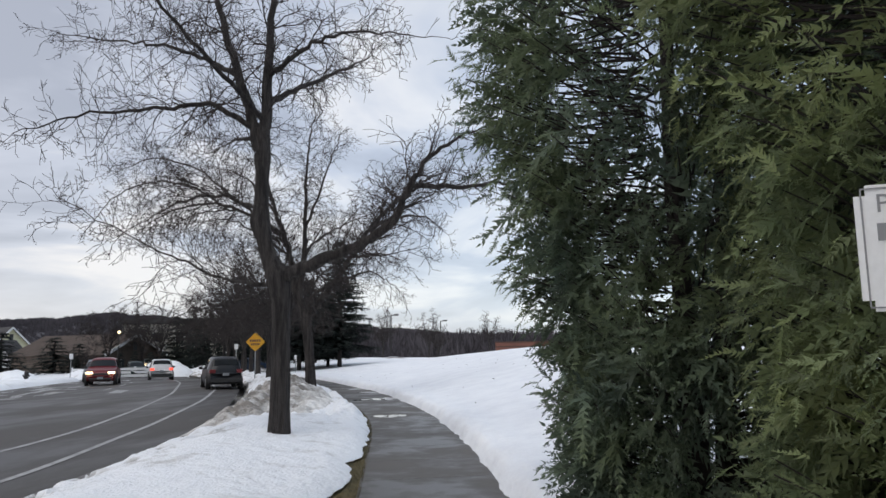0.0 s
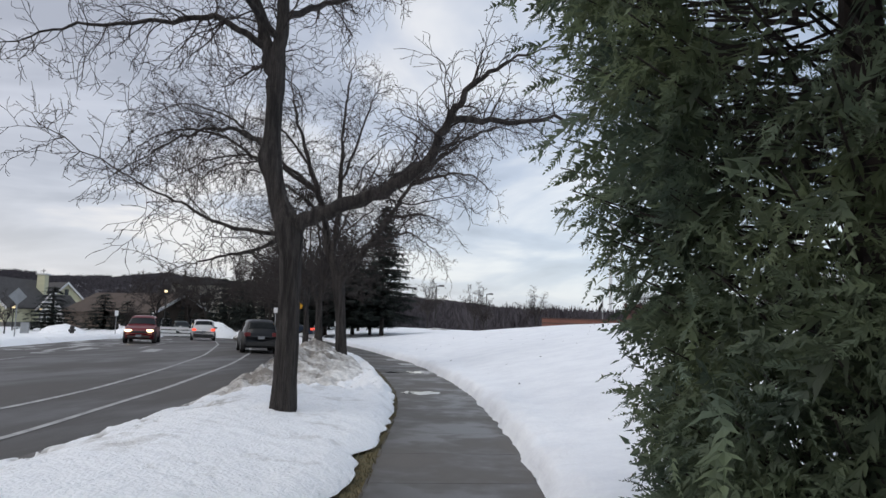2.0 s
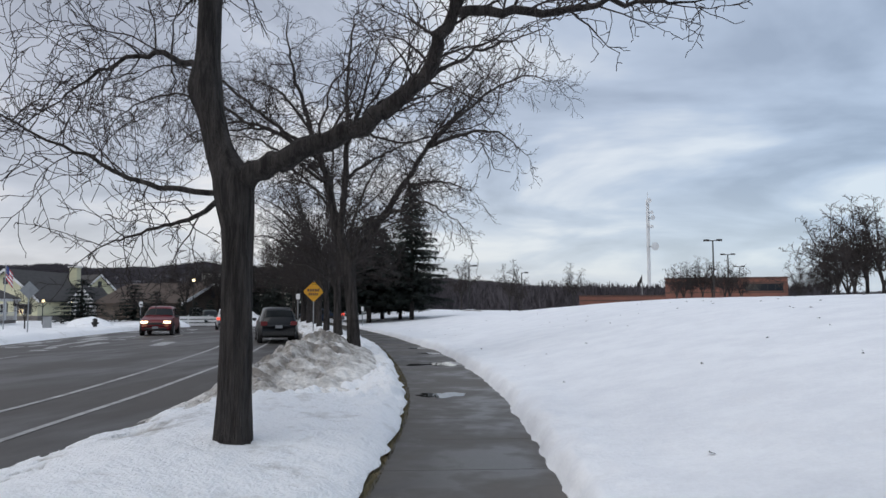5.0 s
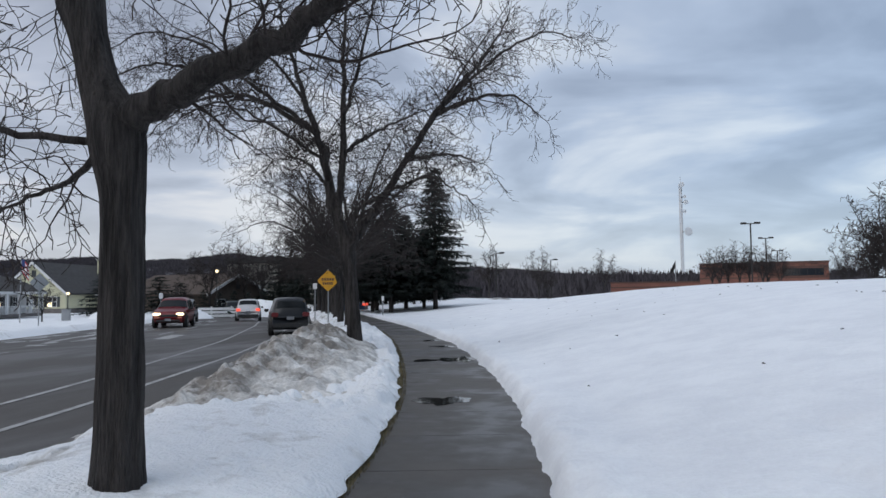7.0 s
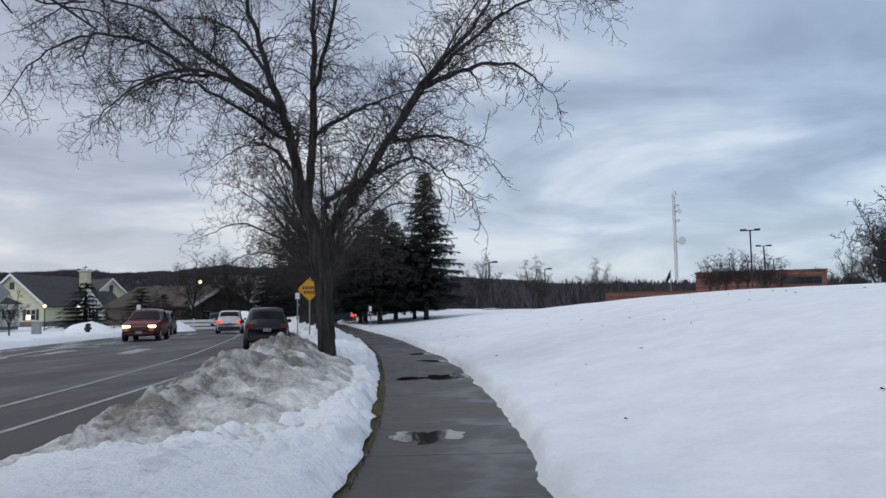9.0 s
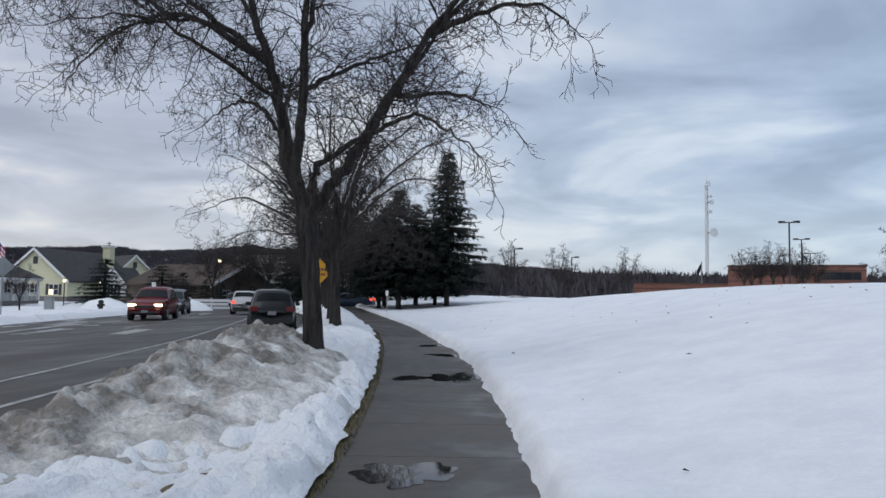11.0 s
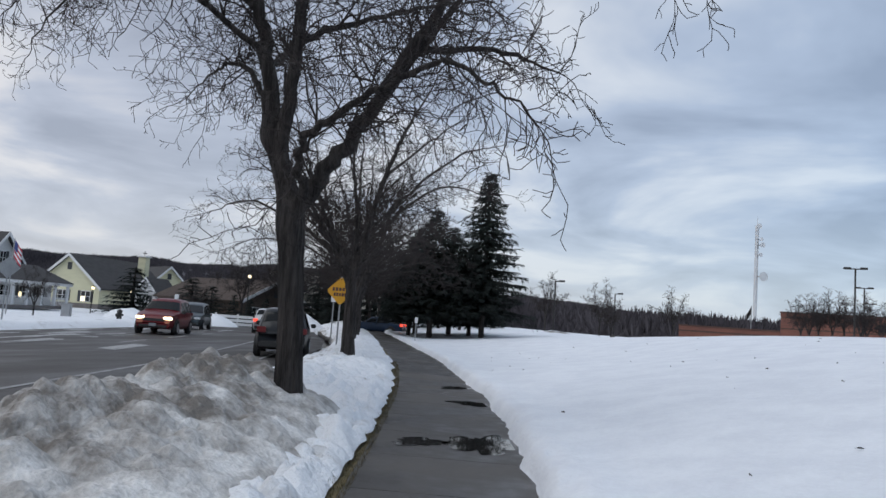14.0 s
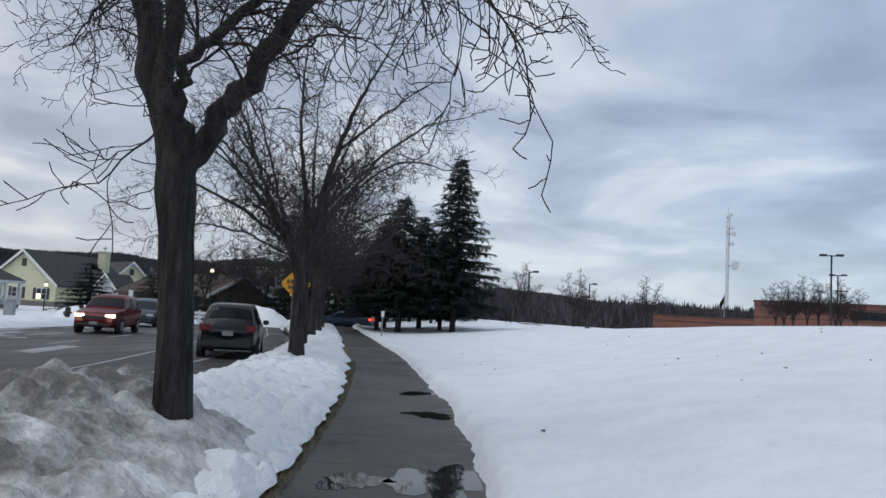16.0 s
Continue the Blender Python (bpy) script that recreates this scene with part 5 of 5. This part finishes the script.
for k, (x, y, rx, ry, h) in enumerate(((-41.5, 71, 3.0, 2.0, 1.3), (-37.2, 78, 4.0, 2.2, 1.7), (-33.5, 82, 3.5, 2.0, 1.2), (-46, 66, 2.6, 1.6, 1.0), (-40.5, 59, 2.0, 1.4, 0.6))):
    snow_heap(x, y, -0.85 + 0.25 * (k > 2), rx, ry, h, k * 7)
snow_heap(-12.5, 88, -0.2, 8.5, 5.0, 1.05, 35, PATCHY_SNOW, "low snow bank with bare brown ground showing through")



def slush():
    rnd = np.random.RandomState(4)
    v, f = [], []
    for k in range(60):
        y = rnd.uniform(14, 60)
        x = road_far(y) + 0.3 + 4.2 * rnd.rand() ** 2
        a, b = blob(x, y, rnd.uniform(0.08, 0.35), rnd.uniform(0.3, 1.6), ground_under(x, y) + 0.012, k, 18, 0.35)
        n = len(v)
        v += a
        f += [tuple(i + n for i in q) for q in b]
    return v, f


def ground_under(x, y):
    k = (x - road_near(y) + 0.5) / (road_far(y) - road_near(y) + 0.2)
    return float(road_z(y) + 0.06 * np.sin(np.pi * np.clip(k, 0, 1)))


tagged(part("road_slush", slush(), PAINT), "grey slush and salt streaks on the road", "slush", kind="stuff")

# ---- cars ----
PLATE = plain("number_plate_dull", (0.22, 0.23, 0.25), 0.6)
TYRE = plain("tyre_rubber", (0.02, 0.02, 0.02), 0.85)
RIM = plain("alloy_rim", (0.35, 0.35, 0.36), 0.35, 0.9)
TAIL = plain("tail_light_red", (0.14, 0.012, 0.014), 0.3)
TAIL_ON = plain("brake_light_on", (1.0, 0.10, 0.05), 0.3, 0, 1.2)
HEAD = plain("headlight_clear", (0.6, 0.62, 0.65), 0.15)
HEAD_ON = plain("headlight_on", (1.0, 0.80, 0.50), 0.3, 0, 4.0)
AMBER = plain("amber_lamp_on", (1.0, 0.45, 0.08), 0.3, 0, 3.0)
PLASTIC = plain("black_plastic", (0.025, 0.025, 0.026), 0.6)
CAR_GLASS = plain("car_glass", (0.012, 0.014, 0.016), 0.08)
CAR_GLASS.node_tree.nodes["Principled BSDF"].inputs["Specular IOR Level"].default_value = 0.22


def car_paint(name, base):
    return material(name, base, 0.35, 0.12, 1.5, 40, 0.0, coat=0.15, spec=0.22)


SUV_SHAPE = [(0, 0.80), (0.012, 1.0), (0.03, 1.12), (0.075, 1.52), (0.12, 1.63), (0.35, 1.68), (0.54, 1.62), (0.70, 1.10), (0.84, 1.02), (0.95, 0.90), (0.985, 0.72), (1.0, 0.55)]
VAN_SHAPE = [(0, 0.80), (0.012, 1.05), (0.03, 1.15), (0.06, 1.60), (0.10, 1.70), (0.4, 1.74), (0.60, 1.62), (0.80, 1.08), (0.9, 0.98), (0.97, 0.85), (0.99, 0.7), (1.0, 0.55)]
SEDAN_SHAPE = [(0, 0.7), (0.015, 0.92), (0.05, 0.98), (0.14, 1.02), (0.27, 1.38), (0.42, 1.44), (0.55, 1.38), (0.70, 0.98), (0.86, 0.90), (0.96, 0.78), (0.985, 0.65), (1.0, 0.5)]


def car(label, m, shape, length, width, paint, lights="", name="car"):
    """Local +y is forward; the rear bumper is at -length / 2."""
    root = thing(name, m, label, "car", "cars on the road")
    us, rs = [p[0] for p in shape], [p[1] for p in shape]
    belt = 0.98 if max(rs) > 1.5 else 0.9

    def section(u):
        r = float(np.interp(u, us, rs))
        taper = 1 - 0.16 * max(0, abs(u - 0.5) * 2 - 0.55) ** 1.3 / 0.45 ** 1.3
        w = width / 2 * taper
        lo = 0.26 + 0.10 * max(0, abs(u - 0.5) * 2 - 0.8) / 0.2
        b = min(belt, r - 0.07)
        top = 0.97 - 0.24 * min(1, max(0, (r - belt) / 0.6))
        return [(0, lo), (w * 0.90, lo), (w * 0.985, lo + 0.16), (w, (lo + b) / 2 + 0.08), (w * 0.97, b), (w * (top + 0.02), max(b + 0.02, r - 0.10)), (w * (top - 0.06), max(b + 0.04, r - 0.03)), (w * 0.45, r), (0, r + 0.008)]

    def at(u, v, off=0.0):
        s = section(u)
        k = v * 8
        i = min(7, int(k))
        t = k - i
        x, z = s[i][0] * (1 - t) + s[i + 1][0] * t, s[i][1] * (1 - t) + s[i + 1][1] * t
        return Vector((x, (u - 0.5) * length, z))

    U = sorted(set([0, 0.006] + us + list(np.linspace(0.14, 0.94, 15))))
    v, f = [], []
    for u in U:
        s = section(u)
        ring = [(x, (u - 0.5) * length, z) for x, z in s] + [(-x, (u - 0.5) * length, z) for x, z in reversed(s[1:-1])]
        v += ring
    n = 16
    for i in range(len(U) - 1):
        for k in range(n):
            a, b = i * n + k, i * n + (k + 1) % n
            f.append((a, b, b + n, a + n))
    f.append(tuple(range(n)))
    f.append(tuple(reversed(range((len(U) - 1) * n, len(U) * n))))
    body = smooth(part("body", (v, f), paint, root))

    def panel(name, u0, u1, v0, v1, side, mat, out, parent=root, label="", nu=6, nv=6):
        vv, ff = [], []
        for i in range(nu + 1):
            for j in range(nv + 1):
                p = at(u0 + (u1 - u0) * i / nu, v0 + (v1 - v0) * j / nv)
                q = p + Vector(out)
                vv.append((q.x * side, q.y, q.z))
        for i in range(nu):
            for j in range(nv):
                a = i * (nv + 1) + j
                ff.append((a, a + 1, a + nv + 2, a + nv + 1))
        return part(name, (vv, ff), mat, parent, label)

    def full_panel(name, u0, u1, v0, mat, out):
        vv, ff = [], []
        for i in range(7):
            u = u0 + (u1 - u0) * i / 6
            row = [at(u, v0 + (1 - v0) * j / 6) for j in range(7)]
            row = row + [Vector((-p.x, p.y, p.z)) for p in reversed(row[:-1])]
            vv += [tuple(p + Vector(out)) for p in row]
        for i in range(6):
            for j in range(12):
                a = i * 13 + j
                ff.append((a, a + 1, a + 14, a + 13))
        return part(name, (vv, ff), mat, root)

    peak = us[int(np.argmax(rs))]
    full_panel("rear_window", us[2] + 0.012, us[3] + 0.018 if max(rs) > 1.5 else us[4] - 0.01, 0.66, CAR_GLASS, (0, -0.012, 0.006))
    full_panel("windscreen", us[6] + 0.03, us[7] - 0.015, 0.66, CAR_GLASS, (0, 0.012, 0.012))
    for s in (-1, 1):
        for a, b in ((us[4] + 0.02, 0.27), (0.285, 0.44), (0.455, us[7] - 0.075)):
            panel("side_window", a, b, 0.515, 0.618, s, CAR_GLASS, (0.007, 0, 0))
        mir = part("mirror", box(bmesh.new(), s * (width / 2 + 0.09) - 0.1, s * (width / 2 + 0.09) + 0.1, 0.62, 0.74, belt + 0.02, belt + 0.17, 0.03), PLASTIC, root)
        part("tail_light", box(bmesh.new(), s * (width / 2 - 0.24) - 0.15, s * (width / 2 - 0.24) + 0.15, -length / 2 - 0.015, -length / 2 + 0.20, belt - 0.14, belt + 0.05, 0.02), TAIL_ON if "t" in lights else TAIL, root)
        part("headlight", box(bmesh.new(), s * (width / 2 - 0.30) - 0.19, s * (width / 2 - 0.30) + 0.19, length / 2 - 0.22, length / 2 - 0.045, 0.70, 0.83, 0.02), HEAD_ON if "h" in lights else HEAD, root)
        part("fog_lamp", box(bmesh.new(), s * (width / 2 - 0.28) - 0.1, s * (width / 2 - 0.28) + 0.1, length / 2 - 0.12, length / 2 - 0.005, 0.45, 0.52, 0.01), AMBER if "h" in lights else PLASTIC, root)
        for y in (-length * 0.30, length * 0.31):
            x = s * (width / 2 - 0.10)
            ty = part("wheel", cyl(bmesh.new(), (x - 0.11, y, 0.34), (x + 0.11, y, 0.34), 0.34, 0.34, 24), TYRE, root)
            part("rim", cyl(bmesh.new(), (x + s * 0.112 - 0.012, y, 0.34), (x + s * 0.112 + 0.012, y, 0.34), 0.21, 0.20, 12), RIM, ty)
            arch = part("wheel_arch", cyl(bmesh.new(), (x - 0.06 + s * 0.03, y, 0.36), (x + 0.06 + s * 0.03, y, 0.36), 0.40, 0.40, 24), PLASTIC, root)
    part("rear_bumper", box(bmesh.new(), -width * 0.40, width * 0.40, -length / 2 - 0.05, -length / 2 + 0.12, 0.36, 0.58, 0.04), PLASTIC, root)
    part("front_bumper", box(bmesh.new(), -width * 0.36, width * 0.36, length / 2 - 0.12, length / 2 + 0.03, 0.33, 0.50, 0.04), PLASTIC, root)
    part("grille", box(bmesh.new(), -width * 0.27, width * 0.27, length / 2 - 0.14, length / 2 - 0.02, 0.60, 0.74, 0.02), PLASTIC, root)
    for y, z in ((-length / 2 - 0.03, 0.78), (length / 2 + 0.035, 0.46)):
        part("number_plate", box(bmesh.new(), -0.16, 0.16, y - 0.01, y + 0.012, z - 0.07, z + 0.07, 0.004), PLATE, root)
    return root


def park(label, x, y, turn, *rest):
    car(label, pose(x, y, ground_under(x, y), 0, 0, turn), *rest)


park("dark grey hatchback parked at the snowy kerb", -14.5, 38.2, 28, SUV_SHAPE, 4.5, 1.82, car_paint("dark_grey_paint", (0.018, 0.02, 0.024)))
park("grey-blue minivan parked across the road", -31.4, 55.2, 208, VAN_SHAPE, 5.0, 1.95, car_paint("grey_blue_paint", (0.05, 0.068, 0.08)))
park("dark green car parked by the snow heap", -39.5, 76.5, 215, SUV_SHAPE, 4.5, 1.82, car_paint("dark_green_paint", (0.03, 0.045, 0.045)))
park("white pickup-sized wagon driving away with brake lights on", -28.6, 60.0, 28, VAN_SHAPE, 4.9, 1.95, car_paint("white_paint", (0.62, 0.63, 0.65)), "t")
park("dark red compact wagon with headlights on", -24.6, 44.2, 205, SUV_SHAPE, 4.3, 1.82, car_paint("dark_red_paint", (0.13, 0.012, 0.017)), "h")
car("dark blue saloon crossing the driveway", pose(-24.5, 69.5, -0.25, 0, 0, 100), SEDAN_SHAPE, 4.7, 1.82, car_paint("dark_blue_paint", (0.02, 0.04, 0.08)), "t")

# ---- trees further off ----
FAR_TREE = bare_tree("far_tree", (-28, 78, 0), [(0, 0, 0), (0.03, 0, 1.2), (0.0, 0, 2.2)], [
    ([(0, 0, 2.0), (-0.6, 0.1, 3.4), (-1.3, 0.2, 5.0), (-2.0, 0.2, 6.6)], 0.11),
    ([(0, 0, 2.0), (0.5, -0.1, 3.6), (1.0, -0.2, 5.4), (1.6, -0.2, 7.2)], 0.11),
    ([(0, 0, 2.1), (0.1, 0.4, 4.0), (-0.1, 0.7, 6.0), (0.0, 0.8, 7.8)], 0.09),
    ([(0.2, 0, 2.9), (1.3, 0.6, 4.0), (2.5, 0.9, 4.8), (3.4, 1.0, 5.0)], 0.06),
    ([(-0.2, 0, 2.8), (-1.4, -0.5, 3.8), (-2.5, -0.8, 4.4), (-3.3, -0.9, 4.6)], 0.06),
    ([(0, 0, 3.0), (0.2, -1.4, 4.2), (0.3, -2.5, 5.2)], 0.05),
    ([(0, 0, 3.0), (-0.3, 1.4, 4.2), (-0.4, 2.5, 5.0)], 0.05),
], 0.15, 33, 5.5, "leafless dark-twigged tree in the distance", 1.9, 1, "bare trees in the distance", (), 0.016)
FAR_SPRUCE = spruce("far_conifer", (-37.5, 88, -0.7), 7.0, 2.3, 6, "dark spreading conifer near the houses", 0.6, 0.35, 1.5)
tagged(FAR_SPRUCE, group="conifers near the houses")

for x, y, z, turn, k in ((20.4, 65.5, 0.8, 40, 1.0), (23.0, 67, 0.8, 130, 1.1), (19.6, 69, 0.6, 70, 0.75), (22, 72, 0.7, 10, 0.9), (19.5, 66.5, 0.8, 0, 1.05), (22.5, 69, 0.8, 80, 1.15), (18.0, 71, 0.6, 160, 0.6), (24.5, 64, 0.8, 250, 1.1), (21.0, 75, 0.6, 200, 0.7),
                         (12.0, 107, 1.2, 20, 0.7), (14.3, 110, 1.2, 60, 0.75), (17.0, 110, 1.2, 90, 0.8), (19.4, 110.5, 1.2, 150, 0.75), (13.0, 108, 1.0, 20, 0.75), (15.6, 109, 1.0, 120, 0.85), (18.2, 107.5, 1.0, 220, 0.8), (20.6, 109, 1.0, 310, 0.7),
                         (-31, 86, -0.4, 100, 1.2), (-24, 84, 0, 190, 1.1), (-35, 93, -0.5, 280, 1.3), (-20, 78, 0, 33, 1.0), (-38.5, 90, -0.5, 140, 1.2), (-42, 99, -0.5, 70, 1.3), (-33, 100, -0.5, 50, 1.2), (-47, 84, -0.5, 0, 1.0), (-52, 100, -0.5, 200, 1.2), (-8.5, 99, 0.2, 40, 0.6), (-2.0, 120, 0.5, 140, 0.9), (-12, 120, 0.2, 240, 1.0), (-18, 110, 0.2, 300, 1.0), (-25, 74, -0.1, 15, 1.0), (-30, 80.5, -0.3, 75, 1.0), (-27, 90, -0.2, 135, 1.1), (-22, 72, 0, 225, 0.9), (-36, 99, -0.5, 260, 1.2), (-29, 95, -0.3, 310, 1.1), (-23, 94, 0, 80, 1.0), (-44, 91, -0.6, 10, 1.1), (-48, 94, -0.6, 100, 1.1), (-56, 104, -0.6, 190, 1.1), (-66, 110, -0.6, 290, 1.1), (-25.5, 66, 0, 300, 0.8)):
    ob = copy_thing(FAR_TREE, pose(x, y, z, 0, 0, turn))
    ob.scale = (k, k, k)
    tagged(ob, "leafless dark-twigged tree in the distance", "tree", "bare trees in the distance")
for x, y, z, turn, k, w in ((-56.0, 77.5, -0.5, 30, 0.48, 1.9), (-55.5, 86.5, -0.5, 130, 0.44, 2.0), (-49.5, 82, -0.6, 60, 0.36, 1.8), (-41, 93, -0.7, 20, 0.7, 1.2), (-45, 98, -0.7, 290, 0.75, 1.2), (-34, 96, -0.6, 140, 0.7, 1.2), (-54, 110, -0.7, 10, 0.8, 1.2), (-62, 118, -0.7, 90, 0.8, 1.2), (-30, 104, -0.5, 45, 0.8, 1.2), (-31, 82, -0.4, 15, 0.75, 1.1), (-28, 86, -0.3, 95, 0.8, 1.1), (-25, 90, -0.2, 175, 0.75, 1.1), (-22, 94, 0, 255, 0.8, 1.1), (-34.5, 84, -0.5, 335, 0.7, 1.1)):
    ob = copy_thing(FAR_SPRUCE, pose(x, y, z, 0, 0, turn))
    ob.scale = (1.5 * k * w, 1.5 * k * w, 1.5 * k)
    tagged(ob, "dark spreading conifer near the houses", "conifer", "conifers near the houses")
for k, (x, y) in enumerate(((-43.6, 80.5), (-42.2, 81.3), (-45.2, 80.0), (-40.6, 81.8), (-39.3, 82.6))):
    ob = copy_thing(FAR_SPRUCE, pose(x, y, -0.95, 0, 0, 47 * k))
    ob.scale = (0.5, 0.5, 0.42 + 0.03 * (k % 3))
    tagged(ob, "clipped dark evergreen before the brown-roofed house", "shrub", "clipped evergreens")
SAP = copy_thing(FAR_TREE, pose(-38.6, 49.4, -0.4, 0, 0, 70))
SAP.scale = (0.36, 0.36, 0.42)
tagged(SAP, "thin young bare tree on the far lawn", "tree", "young trees")
ob = copy_thing(SAP, pose(-36.2, 62.0, -0.5, 0, 0, 170))
